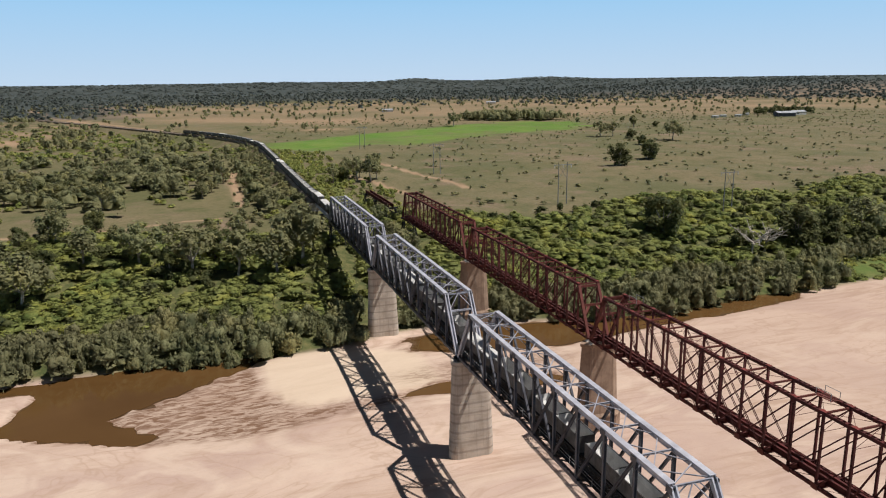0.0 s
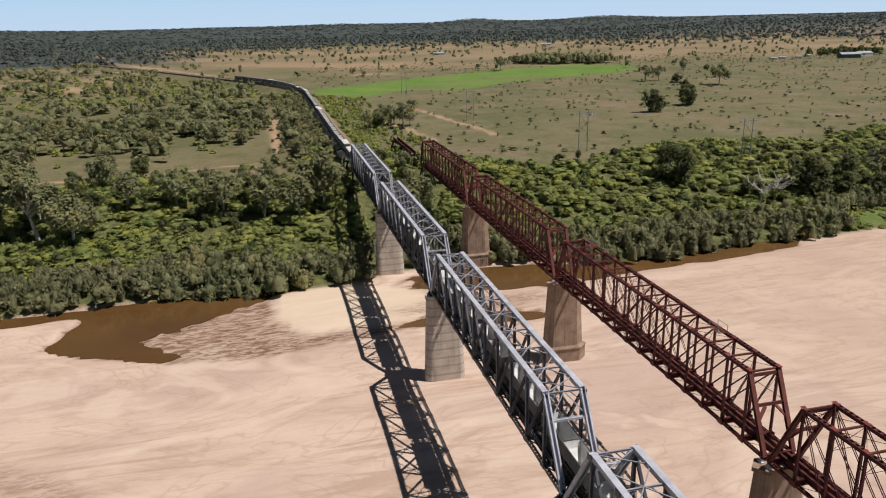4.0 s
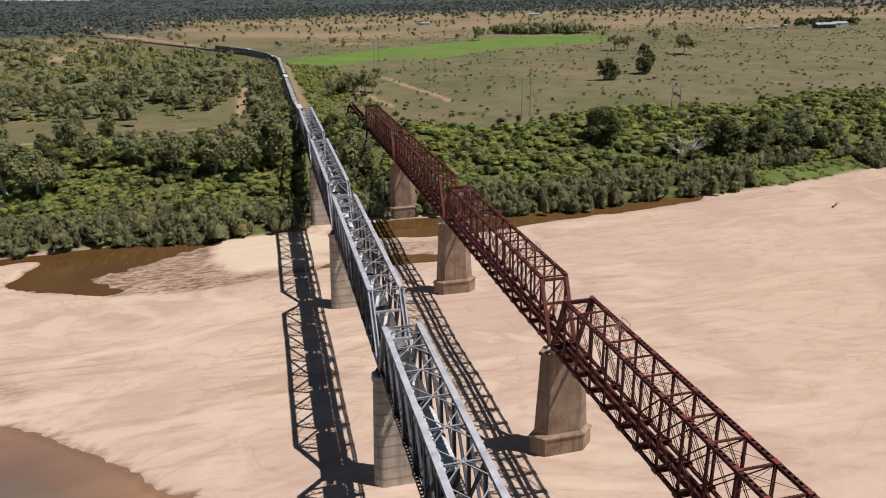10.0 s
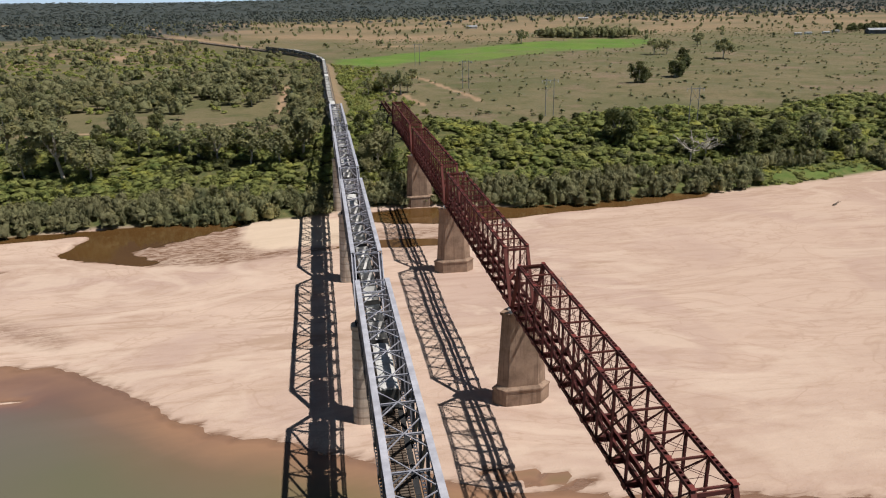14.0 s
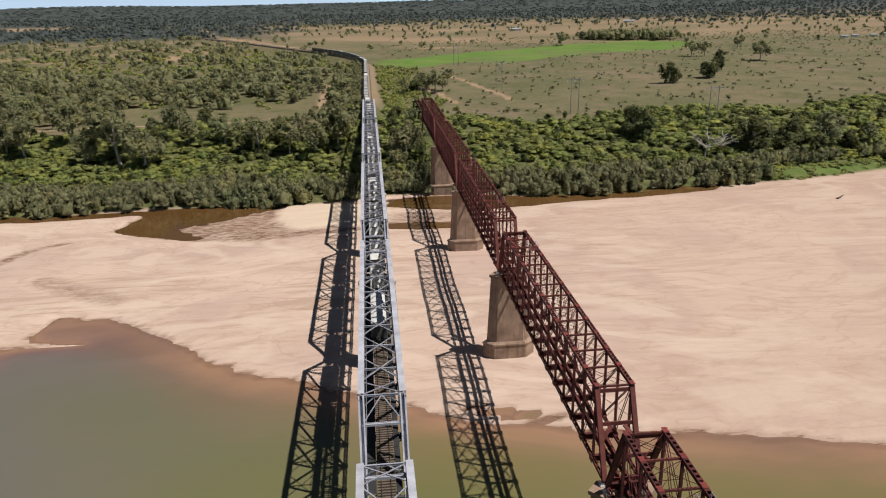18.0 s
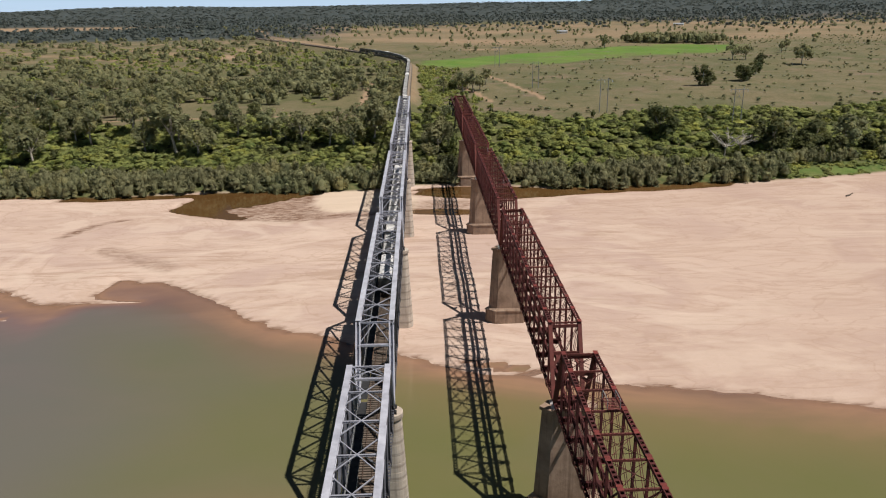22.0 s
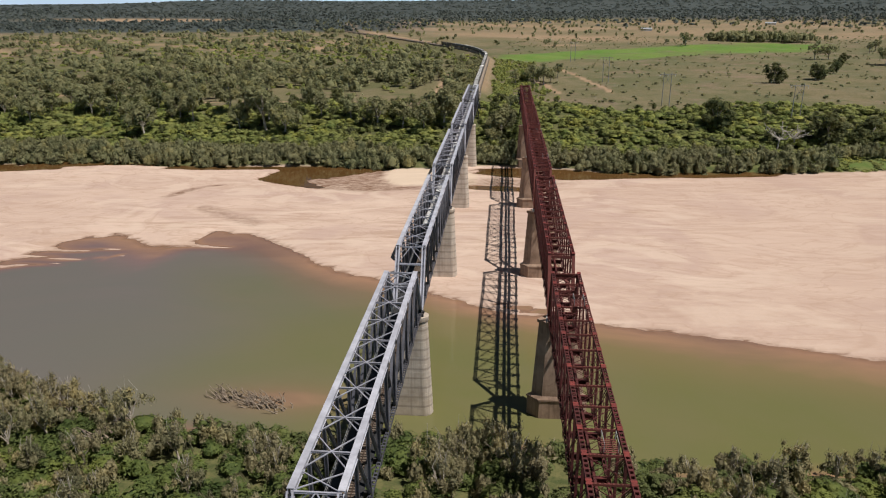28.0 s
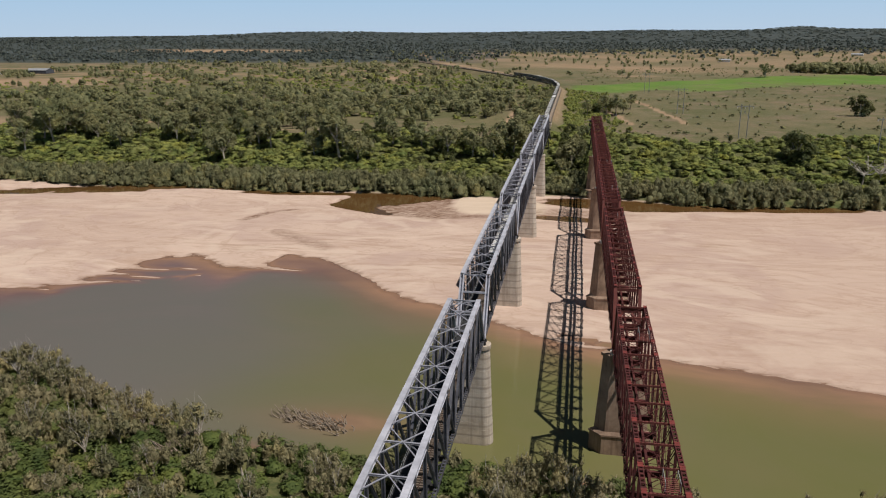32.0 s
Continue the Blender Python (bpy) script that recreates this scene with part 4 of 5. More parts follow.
def girder_span(name, ln, mat, label):
    root = hold(name, label=label, category="girder span", group="girder spans of the approaches")
    for x in (-1.0, 1.0):
        g = [((0.36, ln, 0.06), (x, -ln / 2, 0.0)), ((0.36, ln, 0.06), (x, -ln / 2, -1.5)), ((0.05, ln, 1.5), (x, -ln / 2, -0.75))]
        g += [((0.3, 0.08, 1.4), (x, -ln * (i + 0.5) / 12, -0.75)) for i in range(12)]
        piece("girder", boxes("girder", g, mat), root)
    for i in range(7):
        piece("cross_frame", boxes("cross_frame", [((2.0, 0.12, 0.2), (0, -ln * (i + 0.5) / 7, -0.3)), ((2.0, 0.12, 0.2), (0, -ln * (i + 0.5) / 7, -1.2))], mat), root)
    return root


def abutment(x, y, top):
    root = hold("abutment", Matrix.Translation((x, y, 0)), label="weathered concrete bridge abutment", category="abutment")
    z0 = level(x, y - 3) - 1.5
    piece("wall", boxes("wall", [((5.0, 1.4, top - z0), (0, 0, (top + z0) / 2))], GREY_PIER), root)
    for s in (-1, 1):
        piece("wing_wall", boxes("wing_wall", [((0.5, 5.0, top - z0 - 0.6), (s * 2.75, 3.2, (top + z0 - 0.6) / 2))], GREY_PIER), root)
    return root


y0 = PIER_Y[0]
for x, y in ((GREY_X, y0), (GREY_X, y0 + 21.5), (RED_X, y0)):
    z0 = level(x, y) - 0.4
    top = DECK_Z - 0.95 if y == y0 else DECK_Z - 1.3
    tr = trestle(z0, top)
    tr.matrix_world = Matrix.Translation((x, y, z0))
for i in range(2):
    g = girder_span("plate_girder_span", 21.3, SILVER, "silver-grey plate girder approach span under the track")
    g.matrix_world = Matrix.Translation((GREY_X - 0.3, y0 + 21.4 + 21.5 * i, DECK_Z + 0.88))
abutment(GREY_X - 0.7, y0 + 44, DECK_Z - 0.2)
g = girder_span("rusted_girder_span", 46.0, RUST, "leftover rust-red plate girder span standing alone")
g.matrix_world = Matrix.Translation((RED_X - 0.3, 138, DECK_Z + 0.6))
for y in (136.0, 115.0, 94.0):
    z0 = level(RED_X, y) - 0.4
    tr = trestle(z0, DECK_Z - 1.5)
    tr.matrix_world = Matrix.Translation((RED_X, y, z0))

# footway brackets and a rail along the silver spans' outer side, a few refuge platforms on the old one
plat = hold("refuge_platform", label="small railed refuge platform on the rusted bridge", category="platform", group="refuge platforms")
plank = boxes("plank", [((1.6, 0.16, 0.06), (0, 0, 0))], PLATE)
for i in range(8):
    piece("plank", plank, plat, Matrix.Translation((0, -1.2 + 0.34 * i, 0)))
for sx in (-0.75, 0.75):
    piece("rail_post", boxes("rail_post", [((0.06, 0.06, 1.1), (sx, -1.2, 0.55)), ((0.06, 0.06, 1.1), (sx, 1.2, 0.55)), ((0.06, 2.4, 0.06), (sx, 0, 1.08))], POLE_GREY), plat)
plat.matrix_world = Matrix.Translation((RED_X + 1.3, -166.5, TOP_Z + RED_DZ + 0.3))
copy_thing(plat, Matrix.Translation((RED_X + 1.3, -132.4, TOP_Z + RED_DZ + 0.3)))
copy_thing(plat, Matrix.Translation((RED_X + 0.9, -241.0, TOP_Z + RED_DZ + 0.3)))
copy_thing(plat, Matrix.Translation((RED_X + 0.6, -279.0, TOP_Z + RED_DZ + 0.3)))
copy_thing(plat, Matrix.Translation((RED_X + 1.3, -88.0, TOP_Z + RED_DZ + 0.3)))

# ---- the train ----


def bogie_parts(root, y):
    frame_me = boxes("bogie_frame", [((0.12, 2.3, 0.3), (-0.8, 0, 0.55)), ((0.12, 2.3, 0.3), (0.8, 0, 0.55)), ((1.6, 0.4, 0.3), (0, 0, 0.6))], DARK_STEEL)
    b = piece("bogie", frame_me, root, Matrix.Translation((0, y, 0)))
    bm = bmesh.new()
    bmesh.ops.create_cone(bm, cap_ends=True, segments=14, radius1=0.42, radius2=0.42, depth=0.13, matrix=Matrix.Rotation(math.pi / 2, 4, "Y"))
    wheel = bm_mesh("wheel", bm, RAIL)
    for x in (-0.6, 0.6):
        for q in (-0.85, 0.85):
            piece("wheel", wheel, b, Matrix.Translation((x, q, 0.42)))


def ridged(name, ln, y, z):
    """One roof panel: a low arch with raised cross ribs."""
    bm = bmesh.new()
    rows = []
    for i in range(33):
        up = 0.06 if i % 4 in (1, 2) else 0.0
        yy = y - ln / 2 + ln * i / 32
        rows.append([bm.verts.new((u, yy, z + h + (up if 0 < q < 6 else 0))) for q, (u, h) in enumerate(((-1.27, -0.1), (-1.25, 0.1), (-0.8, 0.2), (0, 0.26), (0.8, 0.2), (1.25, 0.1), (1.27, -0.1)))])
    for a, b in zip(rows, rows[1:]):
        for q in range(6):
            bm.faces.new((a[q], a[q + 1], b[q + 1], b[q]))
    bm.faces.new(rows[0][::-1]), bm.faces.new(rows[-1])
    return bm_mesh(name, bm, WAGON_ROOF)


def hopper(root, ln):
    """Outer ribbed shell and the sloping chutes inside it."""
    top = 3.55
    bm = bmesh.new()
    rows = []
    for i in range(57):
        w = 1.33 if i % 7 in (3, 4) else 1.27
        yy = -ln / 2 + 0.2 + (ln - 0.4) * i / 56
        rows.append([bm.verts.new(c) for c in ((-0.9, yy, 1.15), (-w, yy, 1.7), (-w, yy, top), (-1.18, yy, top + 0.04))] + [bm.verts.new(c) for c in ((1.18, yy, top + 0.04), (w, yy, top), (w, yy, 1.7), (0.9, yy, 1.15))])
    for a, b in zip(rows, rows[1:]):
        for q in (0, 1, 2, 4, 5, 6, 7):
            bm.faces.new((a[q], b[q], b[(q + 1) % 8], a[(q + 1) % 8]))
    for row in (rows[0], rows[-1]):
        bm.faces.new(row)
    piece("body", bm_mesh("body", bm, WAGON_SIDE), root)
    for k in range(2):
        y0_, y1_ = -ln / 2 + 0.25 + k * (ln - 0.5) / 2, -ln / 2 + 0.2 + (k + 1) * (ln - 0.5) / 2
        bm = bmesh.new()
        rim = [bm.verts.new(c) for c in ((-1.18, y0_, top + 0.045), (1.18, y0_, top + 0.045), (1.18, y1_, top + 0.045), (-1.18, y1_, top + 0.045))]
        wall = [bm.verts.new(c) for c in ((-1.16, y0_ + 0.3, top - 0.9), (1.16, y0_ + 0.3, top - 0.9), (1.16, y1_ - 0.3, top - 0.9), (-1.16, y1_ - 0.3, top - 0.9))]
        low = [bm.verts.new(c) for c in ((-0.55, y0_ + 1.7, 1.5), (0.55, y0_ + 1.7, 1.5), (0.55, y1_ - 1.7, 1.5), (-0.55, y1_ - 1.7, 1.5))]
        for up_, dn in ((rim, wall), (wall, low)):
            for i in range(4):
                bm.faces.new((up_[i], up_[(i + 1) % 4], dn[(i + 1) % 4], dn[i]))
        bm.faces.new(low)
        piece("chute", bm_mesh("chute", bm, WAGON_ROOF), root, label="pale worn metal lining")
    piece("rim", boxes("rim", [((0.14, ln - 0.4, 0.1), (-1.24, 0, top + 0.06)), ((0.14, ln - 0.4, 0.1), (1.24, 0, top + 0.06)), ((2.4, 0.16, 0.1), (0, 0, top + 0.05))], WAGON_SIDE), root)


def wagon(kind):
    tags = {"white": "white-roofed grey freight wagon with ribbed sides", "open": "empty pale-lined hopper wagon open to the sky", "flat": "low dark flat wagon with pale covered load"}
    root = hold("freight_wagon", label=tags[kind], category="wagon", group="wagons of the train")
    ln = 14.2
    piece("underframe", boxes("underframe", [((2.3, ln, 0.3), (0, 0, 1.0)), ((0.4, ln + 1.0, 0.3), (0, 0, 0.85))], DARK_STEEL), root)
    bogie_parts(root, -ln * 0.35), bogie_parts(root, ln * 0.35)
    tall = {"white": 2.55, "open": 1.9, "flat": 1.6}[kind]
    if kind == "open":
        hopper(root, ln)
        return root
    bm = bmesh.new()
    rows = []
    for i in range(57):
        w = 1.31 if i % 4 in (1, 2) else 1.24
        yy = -ln / 2 + 0.2 + (ln - 0.4) * i / 56
        rows.append([bm.verts.new(c) for c in ((-w, yy, 1.15), (-w, yy, 1.15 + tall), (w, yy, 1.15 + tall), (w, yy, 1.15))])
    for a, b in zip(rows, rows[1:]):
        for q in range(4):
            bm.faces.new((a[q], b[q], b[(q + 1) % 4], a[(q + 1) % 4]))
    bm.faces.new(rows[0]), bm.faces.new(rows[-1][::-1])
    piece("body", bm_mesh("body", bm, WAGON_SIDE), root)
    z = 1.15 + tall
    for i in range(2 if kind == "white" else 3):
        m = 2 if kind == "white" else 3
        sl = (ln - 0.5) / m
        y = -ln / 2 + 0.25 + sl * (i + 0.5)
        piece("roof", ridged("roof", sl - 0.12, y, z), root)
    return root


def locomotive():
    root = hold("locomotive", label="dull brown and dark diesel locomotive at the train's head", category="locomotive", group="locomotives of the train")
    piece("underframe", boxes("underframe", [((2.6, 17.5, 0.4), (0, 0, 1.1)), ((1.8, 5.0, 0.8), (0, 0, 0.7))], DARK_STEEL), root)
    bogie_parts(root, -6.0), bogie_parts(root, 6.0)
    piece("hood", bm_mesh("hood", box_bm(2.2, 12.0, 2.2, 0.15, (0, -2.2, 2.4)), LOCO_PAINT), root)
    piece("cab", bm_mesh("cab", box_bm(2.7, 3.2, 2.6, 0.15, (0, 5.2, 2.6)), LOCO_PAINT), root)
    piece("nose", bm_mesh("nose", box_bm(2.4, 1.8, 1.5, 0.2, (0, 7.6, 2.05)), LOCO_PAINT), root)
    piece("windscreen", boxes("windscreen", [((2.2, 0.05, 0.8), (0, 6.82, 3.25))], SHED_WALL), root)
    piece("roof_fan", boxes("roof_fan", [((1.4, 1.4, 0.2), (0, -6.0, 3.58)), ((1.4, 1.4, 0.2), (0, -3.0, 3.58))], DARK_STEEL), root)
    return root


kinds = {k: wagon(k) for k in ("white", "flat", "open")}
used = set()
s, n = -178.0, 0
while s < 585:
    kind = "white" if n % 9 == 0 else ("flat" if n % 11 == 6 else "open")
    x, y, a = track_point(s)
    m = Matrix.Translation((x, y, rail_z(s))) @ Matrix.Rotation(a, 4, "Z")
    if kind in used:
        copy_thing(kinds[kind], m)
    else:
        kinds[kind].matrix_basis = m
        used.add(kind)
    s += 15.6
    n += 1
loco = locomotive()
for i in range(2):
    x, y, a = track_point(s + 2 + 19 * i)
    m = Matrix.Translation((x, y, rail_z(s))) @ Matrix.Rotation(a, 4, "Z")
    if i:
        copy_thing(loco, m)
    else:
        loco.matrix_basis = m

# ---- plants ----
R = np.random.RandomState(11)


def leaves(centres, radii, counts, size, up=0.25, seed=None, hang=0.0, core=0.55, tilt=0.75, rough=0.28):
    """Small pointed leafy sprays over ellipsoid clumps: arrays of corners and faces."""
    r = np.random.RandomState(seed) if seed is not None else R
    idx = np.repeat(np.arange(len(centres)), counts)
    n = len(idx)
    d = r.normal(size=(n, 3))
    d[:, 2] = np.where(r.rand(n) < up, np.abs(d[:, 2]), d[:, 2])
    d /= np.linalg.norm(d, axis=1, keepdims=True)
    f = core + (1.08 - core) * r.rand(n, 1) ** 0.6
    lump = 1 + 0.18 * np.sin(d[:, :1] * 7 + idx[:, None]) * np.sin(d[:, 1:2] * 6 + 2 * idx[:, None])
    c = np.asarray(centres)[idx] + d * np.asarray(radii)[idx] * f * lump
    nrm = d * 0.9 + (0, 0, tilt) + r.normal(size=(n, 3)) * rough
    nrm /= np.linalg.norm(nrm, axis=1, keepdims=True)
    t = np.cross(nrm, r.normal(size=(n, 3))) + np.array([0, 0, hang])
    t /= np.linalg.norm(t, axis=1, keepdims=True) + 1e-9
    b = np.cross(nrm, t)
    sz = (np.asarray(size)[idx] if np.ndim(size) else np.full(n, size))[:, None] * (0.55 + 0.9 * r.rand(n, 1))
    t, b = t * sz * 0.78, b * sz * 0.5
    v = np.stack([c - t * 0.9 - b, c - t * 0.9 + b * 1.1, c + t * 1.15], 1).reshape(-1, 3)
    return v, np.arange(3 * n).reshape(-1, 3)


def domes(centres, radii, fill, seed):
    """The close-set inner foliage of each clump: a lumpy, uneven hood under the outer sprays."""
    r = np.random.RandomState(seed)
    n, seg = len(centres), 6
    rings = []
    for el in (-0.3, 0.45, 1.0):
        q = np.arange(seg) * 2 * math.pi / seg + r.rand(n, 1) * 6.28 + r.uniform(-0.3, 0.3, (n, seg))
        rings.append(np.stack([np.cos(q) * math.cos(el), np.sin(q) * math.cos(el), 0 * q + math.sin(el)], -1))
    d = np.concatenate(rings + [np.tile((0.0, 0.0, 1.0), (n, 1, 1))], 1)
    v = np.asarray(centres)[:, None] + d * np.asarray(radii)[:, None] * fill * r.uniform(0.72, 1.18, (n, 3 * seg + 1, 1))
    f = []
    for k in range(2):
        for i in range(seg):
            a, b = k * seg + i, k * seg + (i + 1) % seg
            f += [(a, b, b + seg), (a, b + seg, a + seg)]
    f += [(2 * seg + i, 2 * seg + (i + 1) % seg, 3 * seg) for i in range(seg)]
    return v.reshape(-1, 3), (np.array(f)[None] + (np.arange(n) * (3 * seg + 1))[:, None, None]).reshape(-1, 3)


def leafy(centres, radii, counts, size, fill, seed, **how):
    """Hoods and sprays together."""
    v, f = domes(centres, radii, fill, seed + 500)
    w, g = leaves(centres, radii, counts, size, seed=seed, **how)
    return np.concatenate([v, w]), np.concatenate([f, g + len(v)])


def limb(bm, a, b, ra, rb, n=6):
    """A tapered round limb from a to b."""
    a, b = Vector(a), Vector(b)
    z = (b - a).normalized()
    x = z.orthogonal().normalized()
    y = z.cross(x)
    ra_, rb_ = [], []
    for i in range(n):
        q = 2 * math.pi * i / n
        o = x * math.cos(q) + y * math.sin(q)
        ra_.append(bm.verts.new(a + o * ra)), rb_.append(bm.verts.new(b + o * rb))
    for i in range(n):
        j = (i + 1) % n
        bm.faces.new((ra_[i], ra_[j], rb_[j], rb_[i]))
    bm.faces.new(rb_)


def tree(kind, h, spread, mat, seed, label, leaf, dense=1.0, hang=0.0, core=0.68, bare=0, plume=False):
    """A trunk with limbs and a crown of many sprays gathered in uneven clumps."""
    r = random.Random(seed)
    root = hold(kind, label=label, category="tree", group=kind + "s of the valley")
    bm = bmesh.new()
    fork = h * (r.uniform(0.27, 0.38) if kind == "gum_tree" else r.uniform(0.13, 0.22))
    lean = Vector((r.uniform(-0.06, 0.06) * h, r.uniform(-0.06, 0.06) * h, fork))
    limb(bm, (0, 0, -0.6), lean, 0.032 * h, 0.024 * h, 8)
    blobs, rad, cnt = [], [], []
    arms = r.randint(4, 6)
    for i in range(arms):
        q = 2 * math.pi * (i + r.random() * 0.6) / arms
        out = spread * r.uniform(0.35, 0.8)
        tip = lean + Vector((math.cos(q) * out, math.sin(q) * out, h * r.uniform(0.28, 0.55)))
        mid = lean.lerp(tip, 0.5) + Vector((r.uniform(-0.3, 0.3), r.uniform(-0.3, 0.3), 0.35))
        limb(bm, lean, mid, 0.017 * h, 0.012 * h), limb(bm, mid, tip, 0.012 * h, 0.005 * h)
        for _ in range(r.randint(3, 5) if plume else r.randint(2, 3)):
            o = Vector((r.uniform(-1, 1), r.uniform(-1, 1), r.uniform(-0.9, 0.7) if plume else r.uniform(-1.3, 0.6))) * spread * (0.42 if plume else 0.3)
            c = tip + o
            k = spread * (r.uniform(0.18, 0.32) if plume else r.uniform(0.24, 0.42))
            blobs.append(tuple(c)), rad.append((k, k, k * (r.uniform(1.1, 1.8) if plume else r.uniform(0.85, 1.2)))), cnt.append(int(dense * 70 * (k / leaf) ** 2 / 10) + 20)
    top = lean + Vector((0, 0, h * 0.58))
    limb(bm, lean, top, 0.016 * h, 0.006 * h)
    k = spread * 0.42
    blobs.append(tuple(top)), rad.append((k, k, k * 0.9)), cnt.append(int(dense * 70 * (k / leaf) ** 2 / 10) + 26)
    for i in range(0 if plume else 5 if kind == "dark_tree" else 3):
        # lower boughs fill the crown towards the ground
        q, out, k = 1.26 * i + r.random(), spread * r.uniform(0.35, 0.62), spread * r.uniform(0.30, 0.42)
        c = lean + Vector((math.cos(q) * out, math.sin(q) * out, h * (r.uniform(0.02, 0.16) if kind == "dark_tree" else r.uniform(0.12, 0.26))))
        limb(bm, lean, c, 0.010 * h, 0.004 * h)
        blobs.append(tuple(c)), rad.append((k, k, k * 1.1)), cnt.append(int(dense * 70 * (k / leaf) ** 2 / 10) + 20)
    piece("trunk", bm_mesh("trunk", bm, BARK), root)
    for i in range(bare):
        bm = bmesh.new()
        a = lean + Vector((r.uniform(-0.4, 0.4), r.uniform(-0.4, 0.4), h * 0.1))
        for k in range(3):
            b = a + Vector((r.uniform(-1, 1) * spread * 0.3, r.uniform(-1, 1) * spread * 0.3, h * r.uniform(0.16, 0.30)))
            limb(bm, a, b, 0.10 - 0.025 * k, 0.075 - 0.025 * k, 5)
            a = b
        piece("bare_branch", bm_mesh("bare_branch", bm, PALEWOOD), root)
    v, f = leafy(np.array(blobs), np.array(rad), (np.array(cnt) * 0.8).astype(int), leaf, 0.62 if plume else 0.74, seed, up=0.45, hang=hang, core=core, tilt=1.3 if plume else 0.8)
    piece("crown", fast_mesh("crown", v, f, mat), root)
    return root


GUMS = [tree("gum_tree", h, sp, GUM, 20 + i, "grey-green gum tree with pale trunk and open crown", 0.48, 0.7) for i, (h, sp) in enumerate([(12.5, 5.0), (10.5, 4.5), (14.5, 5.8), (8.5, 3.9), (11.0, 5.6)])]
DARKS = [tree("dark_tree", h, sp, DARKLEAF, 40 + i, "dense dark-green round-crowned tree", 0.5, 1.2) for i, (h, sp) in enumerate([(9.5, 4.6), (7.5, 3.6), (11.0, 5.2)])]
NEARS = [tree("riverbank_tree", h, sp, BANKLEAF, 60 + i, "olive-grey feathery tree on the near riverbank", 0.30, 1.0, 2.6, 0.1, 5, True) for i, (h, sp) in enumerate([(8.5, 3.6), (7.0, 3.0), (10.0, 4.2), (6.0, 3.0)])]
placed = set()


def plant(kinds_, x, y, rr, scale=None):
    t = kinds_[rr.randrange(len(kinds_))]
    k = scale or rr.uniform(0.75, 1.15)
    m = Matrix.Translation((x, y, level(x, y) - 0.1)) @ Matrix.Rotation(rr.uniform(0, 6.28), 4, "Z") @ Matrix.Diagonal((k, k, k, 1))
    if t in placed:
        c = copy_thing(t, Matrix.Identity(4))
        c.matrix_basis = m
    else:
        t.matrix_basis = m
        placed.add(t)


rr = random.Random(5)
# landmark trees
for x, y, kinds_, k in ((-98, 86, GUMS, 1.2), (-110, 37, GUMS, 1.7), (-99, 33, GUMS, 1.55), (-86, 61, GUMS, 1.65), (-68, 58, GUMS, 1.5), (-51, 46, GUMS, 1.65), (-37, 42, GUMS, 1.7), (-24, 38, GUMS, 1.8), (-15, 47, GUMS, 1.8), (-12, 62, GUMS, 1.2), (-58, 46, DARKS, 1.1), (-30, 56, DARKS, 1.3), (-44, 60, DARKS, 1.2),
                        (17, 34, GUMS, 1.4), (14, 44, DARKS, 1.4), (19, 52, GUMS, 1.0), (12, 24, GUMS, 0.9), (20, 66, DARKS, 1.0), (12, 78, DARKS, 0.9), (22, 88, GUMS, 0.8), (14, 100, DARKS, 0.8),
                        (128, 45, DARKS, 1.9), (176, 24, DARKS, 1.7), (184, 26, GUMS, 1.5), (190, 18, DARKS, 1.6), (198, 28, DARKS, 1.6), (205, 18, DARKS, 1.5), (150, 24, DARKS, 0.9), (214, 26, GUMS, 1.5), (166, 27, DARKS, 1.0), (225, 24, DARKS, 1.5), (236, 28, GUMS, 1.3), (204, 34, DARKS, 1.0),
                        (216, 220, DARKS, 1.5), (222, 225, DARKS, 1.3), (256, 246, DARKS, 1.4), (262, 250, DARKS, 1.3), (290, 296, DARKS, 1.1), (312, 340, DARKS, 1.3), (370, 378, GUMS, 1.6), (345, 410, DARKS, 1.3), (330, 440, GUMS, 1.5), (342, 436, GUMS, 1.4), (252, 660, GUMS, 1.7), (445, 560, GUMS, 1.5), (420, 520, GUMS, 0.8), (465, 545, DARKS, 1.0),
                        (26, 219, GUMS, 0.9), (33, 226, DARKS, 1.2), (40, 218, GUMS, 1.1), (47, 214, GUMS, 1.2), (38, 240, GUMS, 1.0), (44, 230, GUMS, 1.1), (52, 222, GUMS, 0.9), (60, 262, GUMS, 0.8), (-129, 206, GUMS, 1.1), (-128, 212, DARKS, 1.0)):
    plant(kinds_, x, y, rr, k)
# taller trees behind the far bank's scrub, and the woodland to the west
for x, y, k in ((-128, 74, 1.4), (-113, 51, 1.35), (-176, 31, 1.5), (-210, 58, 1.4), (-166, 55, 1.4), (-140, 62, 1.4), (-195, 50, 1.3), (-308, 37, 1.5), (-298, 51, 1.6), (-286, 74, 1.5), (-249, 45, 1.4), (-245, 59, 1.45), (-202, 65, 1.3), (-184, 44, 1.4), (-155, 48, 1.3), (-126, 40, 1.2), (-222, 62, 1.5), (-230, 70, 1.5)):
    plant(GUMS, x, y, rr, k)
for i in range(46):
    x, y = rr.uniform(-360, -130), rr.uniform(52, 112)
    plant(GUMS if rr.random() < 0.7 else DARKS, x, y, rr, rr.uniform(0.9, 1.45))
for i in range(14):
    plant(GUMS + DARKS, rr.uniform(-118, -14), rr.uniform(56, 88), rr, rr.uniform(0.6, 0.95))
done = 0
